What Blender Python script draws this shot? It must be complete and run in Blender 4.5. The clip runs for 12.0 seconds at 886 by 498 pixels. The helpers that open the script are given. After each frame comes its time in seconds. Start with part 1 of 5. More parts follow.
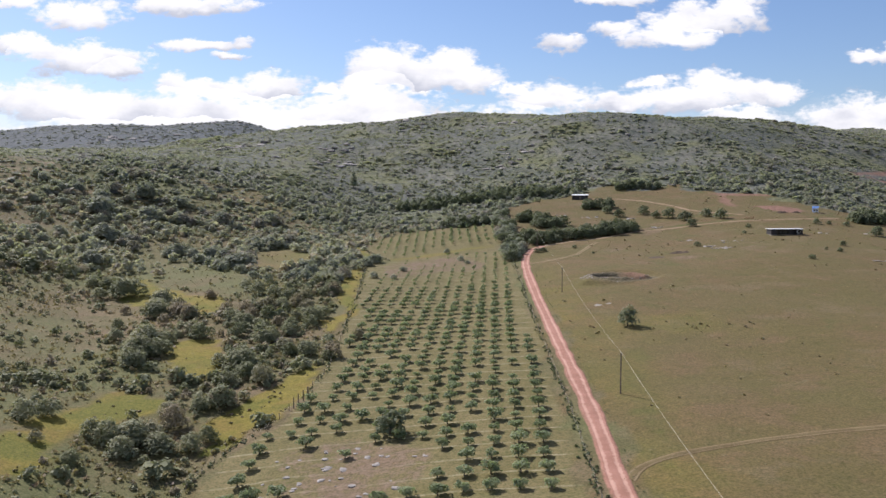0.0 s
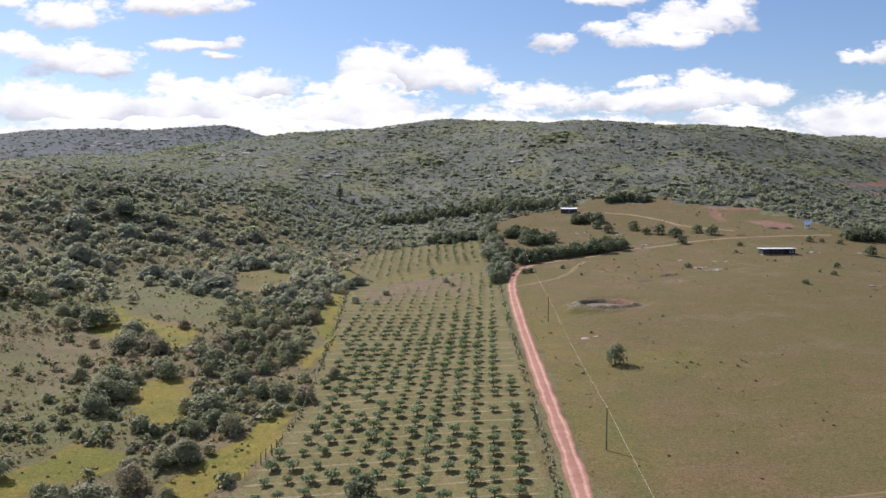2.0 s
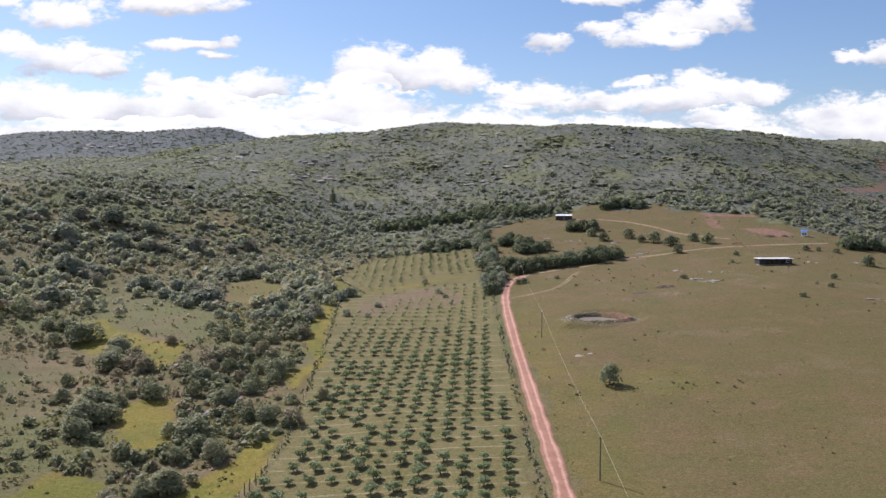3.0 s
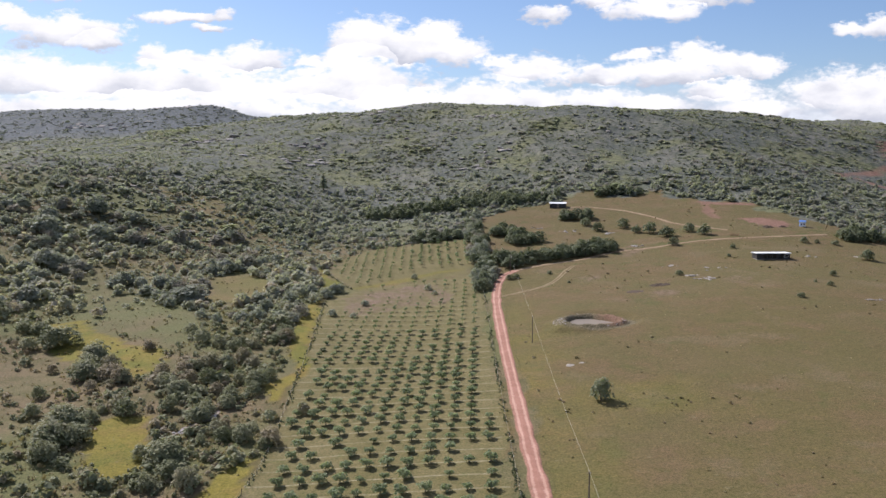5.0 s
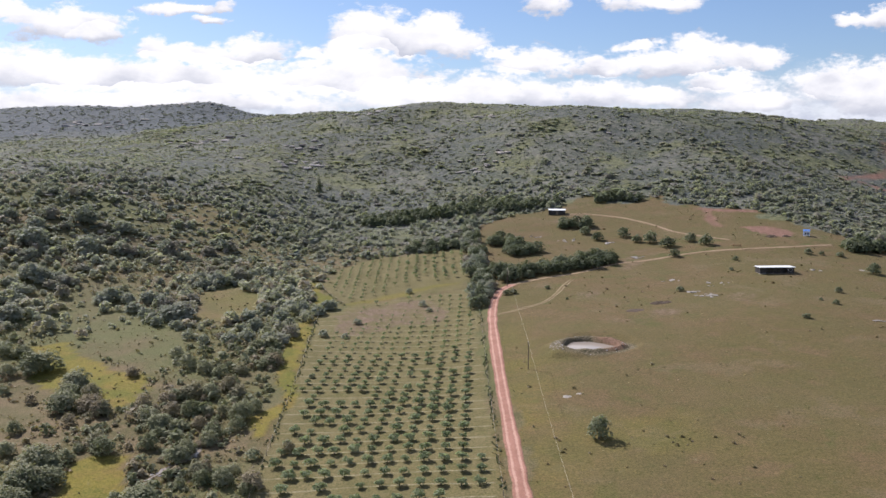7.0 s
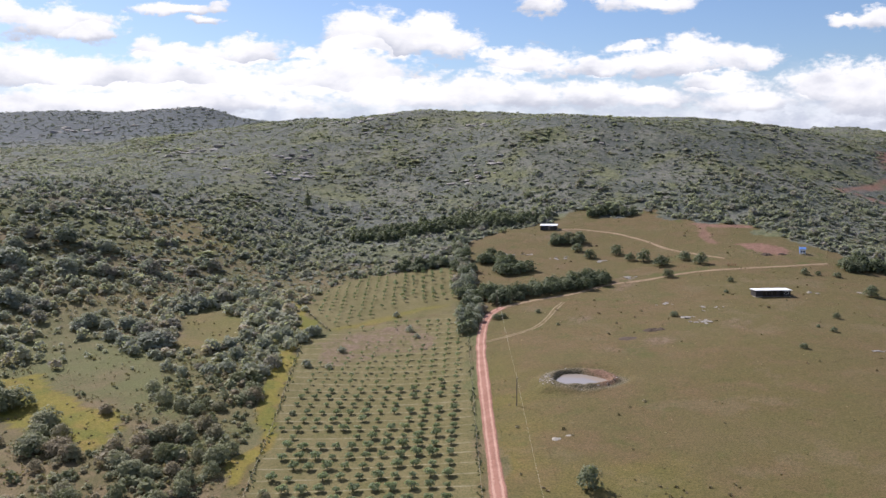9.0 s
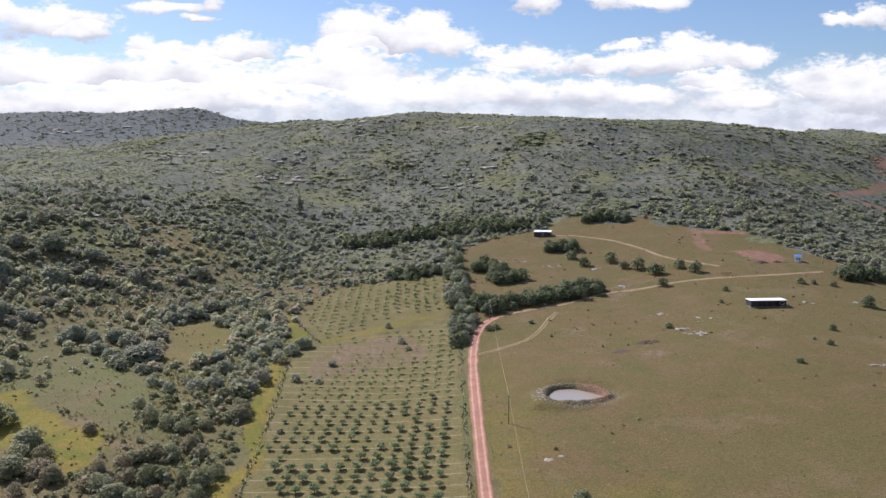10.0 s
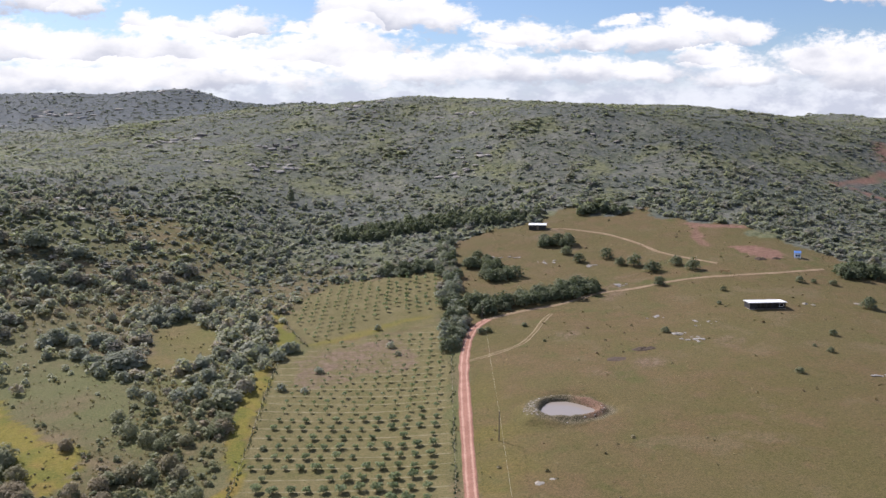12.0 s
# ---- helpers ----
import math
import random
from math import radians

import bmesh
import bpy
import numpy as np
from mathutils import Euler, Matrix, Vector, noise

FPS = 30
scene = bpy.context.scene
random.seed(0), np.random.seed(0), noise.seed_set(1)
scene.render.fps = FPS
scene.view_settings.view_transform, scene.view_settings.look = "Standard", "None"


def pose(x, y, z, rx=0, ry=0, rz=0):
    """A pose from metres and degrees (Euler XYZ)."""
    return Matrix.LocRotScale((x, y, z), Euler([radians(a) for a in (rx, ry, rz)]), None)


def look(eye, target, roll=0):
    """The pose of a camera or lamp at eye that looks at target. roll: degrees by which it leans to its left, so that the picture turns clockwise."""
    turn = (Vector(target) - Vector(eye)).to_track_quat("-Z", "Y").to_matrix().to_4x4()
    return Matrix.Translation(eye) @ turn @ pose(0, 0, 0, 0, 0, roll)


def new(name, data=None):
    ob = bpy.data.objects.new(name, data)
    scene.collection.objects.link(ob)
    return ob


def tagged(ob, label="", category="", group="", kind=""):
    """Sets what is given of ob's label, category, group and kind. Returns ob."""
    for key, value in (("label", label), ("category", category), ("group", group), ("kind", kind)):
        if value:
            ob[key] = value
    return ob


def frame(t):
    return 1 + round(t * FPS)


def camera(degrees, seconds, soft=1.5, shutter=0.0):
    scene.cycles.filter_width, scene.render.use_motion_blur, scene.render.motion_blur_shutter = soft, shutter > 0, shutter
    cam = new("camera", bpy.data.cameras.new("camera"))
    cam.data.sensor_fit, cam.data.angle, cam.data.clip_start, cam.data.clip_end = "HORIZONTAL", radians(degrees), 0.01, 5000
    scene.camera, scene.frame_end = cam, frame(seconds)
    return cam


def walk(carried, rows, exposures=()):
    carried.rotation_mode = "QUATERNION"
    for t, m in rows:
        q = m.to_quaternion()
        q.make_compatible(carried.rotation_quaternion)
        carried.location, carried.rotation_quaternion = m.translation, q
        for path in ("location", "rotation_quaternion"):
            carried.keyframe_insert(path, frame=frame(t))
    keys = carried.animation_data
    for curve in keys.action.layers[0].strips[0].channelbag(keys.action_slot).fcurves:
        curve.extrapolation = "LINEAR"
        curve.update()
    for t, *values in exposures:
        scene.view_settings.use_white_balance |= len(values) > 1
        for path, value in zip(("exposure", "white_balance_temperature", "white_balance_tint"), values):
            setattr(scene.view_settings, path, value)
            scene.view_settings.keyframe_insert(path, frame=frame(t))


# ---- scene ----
# ---------------------------------------------------------------- camera and its flight
cam = camera(54.77, 12.0)
# seconds, east, north, up, heading (to the left), tilt, roll
FLIGHT = [
    (0.0, 0.00, 0.00, 45.00, 0.00, -3.71, 0.00),
    (0.5, 0.89, 2.74, 47.19, -0.13, -3.71, -0.03),
    (1.0, 1.72, 5.44, 49.37, -0.25, -3.71, -0.04),
    (1.5, 2.50, 8.13, 51.61, -0.40, -3.71, -0.04),
    (2.0, 3.23, 10.76, 53.83, -0.56, -3.72, -0.05),
    (2.5, 3.96, 13.39, 56.06, -0.70, -3.74, -0.06),
    (3.0, 4.69, 16.02, 58.28, -0.83, -3.74, -0.07),
    (3.5, 5.48, 18.62, 60.40, -0.92, -3.90, -0.08),
    (5.0, 7.87, 26.42, 66.68, -1.05, -5.47, -0.11),
    (5.5, 8.59, 29.04, 68.89, -1.00, -6.02, -0.13),
    (6.0, 9.32, 31.63, 71.03, -0.97, -6.00, -0.15),
    (6.5, 10.03, 34.21, 73.19, -0.95, -6.00, -0.17),
    (7.0, 10.69, 36.74, 75.36, -0.97, -6.00, -0.19),
    (9.0, 13.73, 47.09, 83.91, -1.33, -5.99, -0.22),
    (9.5, 14.49, 49.62, 86.07, -1.50, -6.02, -0.24),
    (10.0, 15.28, 52.17, 88.23, -1.65, -6.09, -0.26),
    (10.5, 16.04, 54.77, 90.38, -1.76, -6.44, -0.25),
    (11.0, 16.78, 57.41, 92.49, -1.81, -6.77, -0.26),
    (11.5, 17.51, 60.08, 94.63, -1.84, -7.19, -0.26),
    (12.0, 18.24, 62.77, 96.76, -1.82, -7.62, -0.25),
]
walk(cam, [(t, pose(x, y, z, 90 + tilt, 0, head) @ pose(0, 0, 0, 0, 0, roll)) for t, x, y, z, head, tilt, roll in FLIGHT],
     exposures=[(0.0, 0.37, 6150, 15.0), (12.0, 0.37, 6150, 15.0)])
# ---------------------------------------------------------------- sky, clouds and sun
SUN_AZ, SUN_EL = radians(-42), radians(42)  # clockwise from north, above the horizon
SKY, CLOUD = 0.078, 0.80

sun_data = bpy.data.lights.new("sun", "SUN")
sun_data.energy, sun_data.angle, sun_data.color = 5.0, radians(0.6), (1.0, 0.95, 0.88)
sun = new("sun", sun_data)
to_sun = Vector((math.sin(SUN_AZ) * math.cos(SUN_EL), math.cos(SUN_AZ) * math.cos(SUN_EL), math.sin(SUN_EL)))
sun.matrix_world = look(to_sun * 900, (0, 0, 0))

world = bpy.data.worlds.new("sky")
scene.world = world
world.use_nodes = True


class Net:
    """Short-hand for wiring a node tree."""

    def __init__(self, tree):
        self.tree = tree
        tree.nodes.clear()

    def node(self, kind, inputs=()):
        n = self.tree.nodes.new(kind)
        for k, v in dict(inputs).items():
            self.put(n.inputs[k], v)
        return n

    def put(self, socket, v):
        if isinstance(v, bpy.types.NodeSocket):
            self.tree.links.new(v, socket)
        else:
            socket.default_value = v

    def math(self, op, a, b=0.0, c=0.0):
        n = self.tree.nodes.new("ShaderNodeMath")
        n.operation = op
        self.put(n.inputs[0], a), self.put(n.inputs[1], b), self.put(n.inputs[2], c)
        return n.outputs[0]

    def ramp(self, v, lo, hi, a=0.0, b=1.0):
        n = self.tree.nodes.new("ShaderNodeMapRange")
        n.interpolation_type = "SMOOTHSTEP"
        for i, w in enumerate((v, lo, hi, a, b)):
            self.put(n.inputs[i], w)
        return n.outputs[0]

    def mix(self, f, a, b, blend="MIX"):
        n = self.tree.nodes.new("ShaderNodeMix")
        n.data_type, n.blend_type = "RGBA", blend
        self.put(n.inputs[0], f), self.put(n.inputs[6], a), self.put(n.inputs[7], b)
        return n.outputs[2]

    def noise(self, vec, scale, detail=5.0, rough=0.55, dist=0.0):
        n = self.node("ShaderNodeTexNoise", {"Scale": scale, "Detail": detail, "Roughness": rough, "Distortion": dist})
        if vec is not None:
            self.put(n.inputs["Vector"], vec)
        return n.outputs[0]

    def attr(self, name):
        n = self.tree.nodes.new("ShaderNodeAttribute")
        n.attribute_name = name
        return n.outputs["Fac"]


def rgb(r, g, b):
    return (r, g, b, 1.0)


# cumulus heaps: bearing and height as slopes, half width, half height
HEAPS = [
    (-0.448, 0.162, 0.053, 0.017), (-0.404, 0.152, 0.074, 0.024), (-0.373, 0.141, 0.036, 0.013), (-0.059, 0.141, 0.058, 0.037),
    (-0.090, 0.138, 0.029, 0.034), (-0.011, 0.135, 0.064, 0.025), (0.031, 0.131, 0.053, 0.020), (0.009, 0.151, 0.032, 0.020),
    (-0.079, 0.110, 0.049, 0.030), (-0.313, 0.126, 0.029, 0.015), (-0.262, 0.119, 0.083, 0.017), (-0.195, 0.122, 0.051, 0.019),
    (-0.138, 0.119, 0.026, 0.008), (0.084, 0.120, 0.023, 0.012), (0.122, 0.109, 0.065, 0.020), (0.201, 0.105, 0.058, 0.012),
    (0.283, 0.109, 0.092, 0.020), (0.316, 0.124, 0.052, 0.020), (0.372, 0.114, 0.053, 0.019), (0.237, 0.125, 0.025, 0.008),
]
BANK = [
    (-0.476, 0.106, 0.089, 0.027), (-0.394, 0.095, 0.113, 0.027), (-0.298, 0.092, 0.126, 0.029), (-0.209, 0.086, 0.107, 0.027),
    (-0.118, 0.090, 0.073, 0.029), (-0.054, 0.085, 0.077, 0.036), (-0.002, 0.071, 0.073, 0.022), (0.064, 0.080, 0.073, 0.025),
    (0.113, 0.073, 0.069, 0.022), (0.201, 0.074, 0.062, 0.022), (0.267, 0.070, 0.067, 0.014), (0.350, 0.083, 0.056, 0.019),
    (0.387, 0.064, 0.069, 0.017), (0.486, 0.084, 0.081, 0.029), (0.530, 0.074, 0.082, 0.044), (-0.319, 0.064, 0.279, 0.022),
]
HIGH = [
    (-0.289, 0.215, 0.091, 0.013), (-0.333, 0.217, 0.029, 0.015), (-0.419, 0.203, 0.058, 0.020), (-0.493, 0.172, 0.038, 0.014),
    (0.303, 0.198, 0.077, 0.022), (0.336, 0.213, 0.039, 0.024), (0.258, 0.192, 0.027, 0.015), (0.201, 0.189, 0.030, 0.013),
    (0.139, 0.173, 0.037, 0.012), (0.493, 0.159, 0.032, 0.008), (-0.230, 0.172, 0.015, 0.010), (-0.486, 0.220, 0.036, 0.012),
    (0.196, 0.221, 0.051, 0.008), (-0.276, 0.170, 0.050, 0.008), (-0.248, 0.157, 0.025, 0.006), (0.259, 0.177, 0.058, 0.015),
    (0.526, 0.158, 0.036, 0.017),
]
net = Net(world.node_tree)
way = net.node("ShaderNodeTexCoord").outputs["Generated"]
part_of = net.node("ShaderNodeSeparateXYZ", {0: way}).outputs
north = net.math("MAXIMUM", part_of[1], 0.05)
bearing, rise = net.math("DIVIDE", part_of[0], north), net.math("DIVIDE", part_of[2], north)
raw_rise = rise
flat = net.node("ShaderNodeCombineXYZ", {0: bearing, 1: net.math("MULTIPLY", rise, 1.8), 2: 0.3}).outputs[0]
other_side = net.node("ShaderNodeCombineXYZ", {0: bearing, 1: net.math("MULTIPLY", rise, 1.8), 2: 7.7}).outputs[0]
puff = net.noise(flat, 34.0, 7.0, 0.58)
fine = net.noise(flat, 110.0, 4.0, 0.6)
# billowing: the heaps' outlines are pushed about
bearing = net.math("ADD", bearing, net.math("MULTIPLY", net.math("SUBTRACT", net.noise(flat, 20.0, 5.0, 0.55), 0.5), 0.05))
rise = net.math("ADD", rise, net.math("MULTIPLY", net.math("SUBTRACT", net.noise(other_side, 26.0, 5.0, 0.55), 0.5), 0.026))
heap, tops = None, None
for a, e, w, h in HEAPS + BANK + HIGH:
    dx = net.math("DIVIDE", net.math("SUBTRACT", bearing, a), w)
    up = net.math("SUBTRACT", rise, e)
    dy = net.math("MAXIMUM", net.math("DIVIDE", up, h), net.math("DIVIDE", up, -0.8 * h))
    r = net.math("SQRT", net.math("ADD", net.math("MULTIPLY", dx, dx), net.math("MULTIPLY", dy, dy)))
    d = net.math("SUBTRACT", 1.0, r)
    heap = d if heap is None else net.math("MAXIMUM", heap, d)
    t = net.math("ADD", net.math("MULTIPLY", d, 0.5), net.math("DIVIDE", up, h))
    t = net.math("SUBTRACT", t, net.math("MULTIPLY", net.math("LESS_THAN", d, -0.1), 9.0))
    tops = t if tops is None else net.math("MAXIMUM", tops, t)
ragged = net.math("ADD", net.math("MULTIPLY", net.math("SUBTRACT", puff, 0.5), 1.5), net.math("MULTIPLY", net.math("SUBTRACT", fine, 0.5), 0.7))
ahead = net.ramp(net.math("ADD", heap, ragged), -0.08, 0.42)
ahead = net.math("MULTIPLY", ahead, net.ramp(part_of[1], 0.1, 0.4))
# the same kind of sky overhead and behind
deck = net.math("ADD", net.math("ABSOLUTE", part_of[2]), 0.14)
plane = net.node("ShaderNodeCombineXYZ", {0: net.math("DIVIDE", part_of[0], deck), 1: net.math("DIVIDE", part_of[1], deck), 2: 4.0}).outputs[0]
other = net.ramp(net.noise(plane, 1.3, 6.0, 0.55), 0.52, 0.64)
else_where = net.math("MAXIMUM", net.ramp(raw_rise, 0.24, 0.32), net.ramp(part_of[1], 0.4, 0.1))
cover = net.math("MAXIMUM", ahead, net.math("MULTIPLY", other, else_where))
milk = net.ramp(net.math("ADD", part_of[2], net.math("MULTIPLY", net.math("SUBTRACT", puff, 0.5), 0.06)), 0.035, 0.105, 0.92, 0.0)
blue = net.node("ShaderNodeTexSky")
blue.sky_type, blue.sun_disc, blue.sun_elevation, blue.sun_rotation = "NISHITA", False, SUN_EL, SUN_AZ % (2 * math.pi)
blue.altitude, blue.air_density, blue.dust_density, blue.ozone_density = 120, 1.0, 0.6, 1.0
blue = net.mix(1.0, blue.outputs[0], rgb(SKY * 0.86, SKY * 0.95, SKY * 1.11), "MULTIPLY")
belly = net.ramp(net.math("ADD", tops, net.math("MULTIPLY", net.math("SUBTRACT", net.noise(flat, 14.0, 5.0), 0.5), 3.0)), -0.75, 0.75)
white = net.mix(belly, rgb(0.47, 0.485, 0.53), rgb(1.02 * CLOUD, 1.0 * CLOUD, 0.97 * CLOUD))
far_white = net.mix(net.ramp(net.noise(flat, 22.0, 5.0, 0.6), 0.38, 0.62), rgb(0.50, 0.52, 0.585), rgb(0.70, 0.71, 0.735))
colour = net.mix(cover, net.mix(milk, blue, far_white), white)
back = net.node("ShaderNodeBackground", {"Color": colour, "Strength": 1.0})
net.put(net.node("ShaderNodeOutputWorld").inputs["Surface"], back.outputs[0])
# ---------------------------------------------------------------- lie of the land
# heights of the valley and its hills on a coarse fan of bearings (columns) and distances (rows)
NORTH = np.array([-60, 120, 220, 320, 430, 540, 670, 820, 980, 1240, 1560.0])
FAN = np.array([-0.66, -0.46, -0.31, -0.19, -0.09, 0.03, 0.17, 0.34, 0.6])
LAND = np.array([
    [1.4, -5.7, -9.2, -9.3, -8.1, -3.3, -5.0, -6.8, -2.5],
    [20.3, 9.2, 0.4, -9.3, -5.4, -1.1, 0.6, 1.3, 4.6],
    [33.9, 16.9, 2.8, 2.0, 2.0, 4.8, 7.1, 8.9, 10.3],
    [50.2, 30.1, 10.2, 9.9, 9.0, 9.7, 16.1, 19.2, 13.9],
    [67.6, 49.1, 28.9, 19.0, 16.9, 18.7, 23.8, 28.3, 17.7],
    [79.6, 71.9, 59.7, 42.4, 27.3, 33.5, 39.0, 42.7, 22.3],
    [83.3, 77.8, 74.2, 64.5, 50.5, 55.2, 67.4, 68.1, 34.8],
    [77.1, 71.9, 78.0, 85.8, 85.6, 96.6, 117.0, 109.7, 79.8],
    [78.9, 84.8, 95.1, 111.2, 121.0, 133.6, 126.0, 112.1, 120.9],
    [103.7, 111.3, 115.7, 124.9, 136.0, 122.3, 107.7, 96.3, 89.4],
    [138.2, 157.4, 172.6, 164.3, 126.1, 101.1, 82.1, 66.4, 51.3],
])
POND = (63.6, 312.0)
# knolls and saddles on the skyline: east, north, half length, half depth, height
KNOLLS = [(285, 885, 45, 90, 1.5), (385, 900, 60, 90, -4.5), (25, 974, 90, 80, 2.6), (-362, 1556, 45, 120, 5.0), (-300, 1540, 40, 120, -5.0), (-513, 1550, 60, 120, -6.0), (-720, 1560, 90, 120, 5.0)]


def spline(v, knots):
    s = np.clip(np.interp(v, knots, np.arange(len(knots))), 0, len(knots) - 1.0001)
    i = s.astype(int)
    t = s - i
    n = len(knots) - 1
    at = [np.clip(i + k - 1, 0, n) for k in range(4)]
    return at, [-0.5 * t + t * t - 0.5 * t**3, 1 - 2.5 * t * t + 1.5 * t**3, 0.5 * t + 2 * t * t - 1.5 * t**3, -0.5 * t * t + 0.5 * t**3]


def hashed(i, j, k):
    h = np.sin(i * 127.1 + j * 311.7 + k * 74.7) * 43758.5453
    return h - np.floor(h)


def lumps(x, y, size, k=0):
    """Value noise from -1 to 1, with bumps about size metres apart."""
    u, v = np.asarray(x, float) / size, np.asarray(y, float) / size
    i, j = np.floor(u), np.floor(v)
    a, b = u - i, v - j
    a, b = a * a * (3 - 2 * a), b * b * (3 - 2 * b)
    low = hashed(i, j, k) * (1 - a) + hashed(i + 1, j, k) * a
    high = hashed(i, j + 1, k) * (1 - a) + hashed(i + 1, j + 1, k) * a
    return 2 * (low * (1 - b) + high * b) - 1


def rough(x, y, size, k=0):
    return (lumps(x, y, size, k) + 0.5 * lumps(x, y, size / 2.1, k + 1) + 0.25 * lumps(x, y, size / 4.3, k + 2)) / 1.5


def step(v, a, b):
    t = np.clip((np.asarray(v, float) - a) / (b - a), 0, 1)
    return t * t * (3 - 2 * t)


def broad(x, y):
    ai, aw = spline(y, NORTH)
    bi, bw = spline(x / (np.maximum(y, 0) + 120), FAN)
    z = 0
    for p in range(4):
        for q in range(4):
            z = z + LAND[ai[p], bi[q]] * aw[p] * bw[q]
    return z - 0.08 * np.maximum(y - 1560, 0)


def height(x, y):
    """The ground's height."""
    x, y = np.atleast_1d(np.asarray(x, float)), np.atleast_1d(np.asarray(y, float))
    z = broad(x, y)
    wild = np.maximum(step(y, 560, 760), step(-x, 110, 200) * step(y, 330, 480))
    z = z + wild * (2.6 * rough(x, y, 70, 3) + 1.0 * rough(x, y, 22, 9))
    z = z + 0.25 * rough(x, y, 24, 5) * (1 - wild)
    # spurs and gullies of the hill
    z = z + step(y, 600, 760) * step(y, 1700, 1200) * 4.0 * (1 - 2 * np.abs(lumps(x + 0.35 * y, 0.45 * y, 105, 12)))
    for a, b, w, d, h in KNOLLS:
        z = z + h * np.exp(-(((x - a) / w) ** 2) - ((y - b) / d) ** 2)
    # dug pond with its thrown-up rim
    ang = np.arctan2(y - POND[1], x - POND[0])
    r = 1.08 * np.hypot((x - POND[0]) / 1.06, y - POND[1]) * (1 - 0.06 * np.cos(3 * ang + 0.6) + 0.07 * lumps(x, y, 5, 21) + 0.03 * lumps(x, y, 1.8, 22))
    near = r < 17
    if near.any():
        level = broad(np.array([POND[0]]), np.array([POND[1]]))[0]
        flat = 1 - step(r, 12, 17)
        bank = step(r, 12.6, 10.8) * (0.65 + 0.3 * lumps(x, y, 4, 8) + 0.2 * lumps(x, y, 1.7, 9)) + 0.4 * np.exp(-(((r - 10.4) / 0.9) ** 2))
        z = np.where(near, z * (1 - flat) + (level - 0.15) * flat + bank - 2.4 * step(r, 9.8, 6.8), z)
    return z


def ground_at(x, y):
    return float(height(x, y)[0])


def inside(x, y, poly):
    x, y = np.asarray(x, float), np.asarray(y, float)
    hit = np.zeros(x.shape, bool)
    for (ax, ay), (bx, by) in zip(poly, poly[1:] + poly[:1]):
        cross = (ay > y) != (by > y)
        hit ^= cross & (x < (bx - ax) * (y - ay) / ((by - ay) or 1e-9) + ax)
    return hit


def near_line(x, y, line):
    """Distance from a polyline."""
    x, y = np.asarray(x, float), np.asarray(y, float)
    best = np.full(x.shape, 1e9)
    for (ax, ay), (bx, by) in zip(line, line[1:]):
        lx, ly = bx - ax, by - ay
        t = np.clip(((x - ax) * lx + (y - ay) * ly) / (lx * lx + ly * ly), 0, 1)
        best = np.minimum(best, np.hypot(x - ax - t * lx, y - ay - t * ly))
    return best


def curve_through(pts, pace):
    """Points about pace metres apart on a smooth line through pts."""
    out = []
    for i in range(len(pts) - 1):
        p = [Vector(pts[min(max(i + k - 1, 0), len(pts) - 1)]) for k in range(4)]
        n = max(1, int((p[2] - p[1]).length / pace))
        for s in range(n):
            t = s / n
            q = 0.5 * (2 * p[1] + (p[2] - p[0]) * t + (2 * p[0] - 5 * p[1] + 4 * p[2] - p[3]) * t * t + (3 * p[1] - p[0] - 3 * p[2] + p[3]) * t**3)
            out.append((q.x, q.y))
    return out + [tuple(pts[-1])]


# plan of the place
ROAD = [(25, -150), (25.5, 40), (26.9, 123), (28.3, 148), (29.5, 179), (30.4, 220), (31.6, 270), (33.7, 333), (35.4, 365), (37.5, 385), (39.8, 398), (43.5, 409), (48.5, 416)]
LANE = [(48.5, 416), (58, 421), (68, 425), (79.5, 428.4), (92, 436), (101, 441.5), (117, 444), (134, 450), (151, 453), (167, 453.6), (190, 456.5), (215, 465)]
LOOP = [(36.5, 366), (46, 371), (57.4, 379.5), (64.5, 392), (70, 406), (75, 416)]
PATH = [(29,130),(32,135),(39,140),(50,144),(61,147),(80,151),(140,160)]
UPPER = [(93, 560), (107, 557), (125, 544), (137.5, 525), (146, 503), (155, 490), (167, 476)]
CUT = [(176, 553), (186, 546), (203, 543)]
CUT_DOWN = [(178, 551), (175, 534), (172, 520), (173, 510)]
FAR_CUT = [(318, 664), (338, 680), (356, 696), (384, 717)]
FAR_CUT_TOP = [(396, 742), (412, 782)]
FAR_CUT_LOW = [(333, 664), (340, 655), (350, 645)]
ORCHARD = [(-34, 372), (-31, 310), (-29.5, 250), (-28.5, 212), (-33, 181), (-37, 169), (-44, 157), (-40, 100), (22, 100), (22.3, 140), (26, 228), (29, 300), (30, 360), (30, 402), (27, 414), (9, 406), (-11, 399), (-25, 391)]
TOP_FIELD = [(-24.5, 394), (-11, 401), (9, 408), (28, 416), (31, 440), (31.5, 496), (5, 493), (-23, 487), (-35, 460), (-41, 434)]
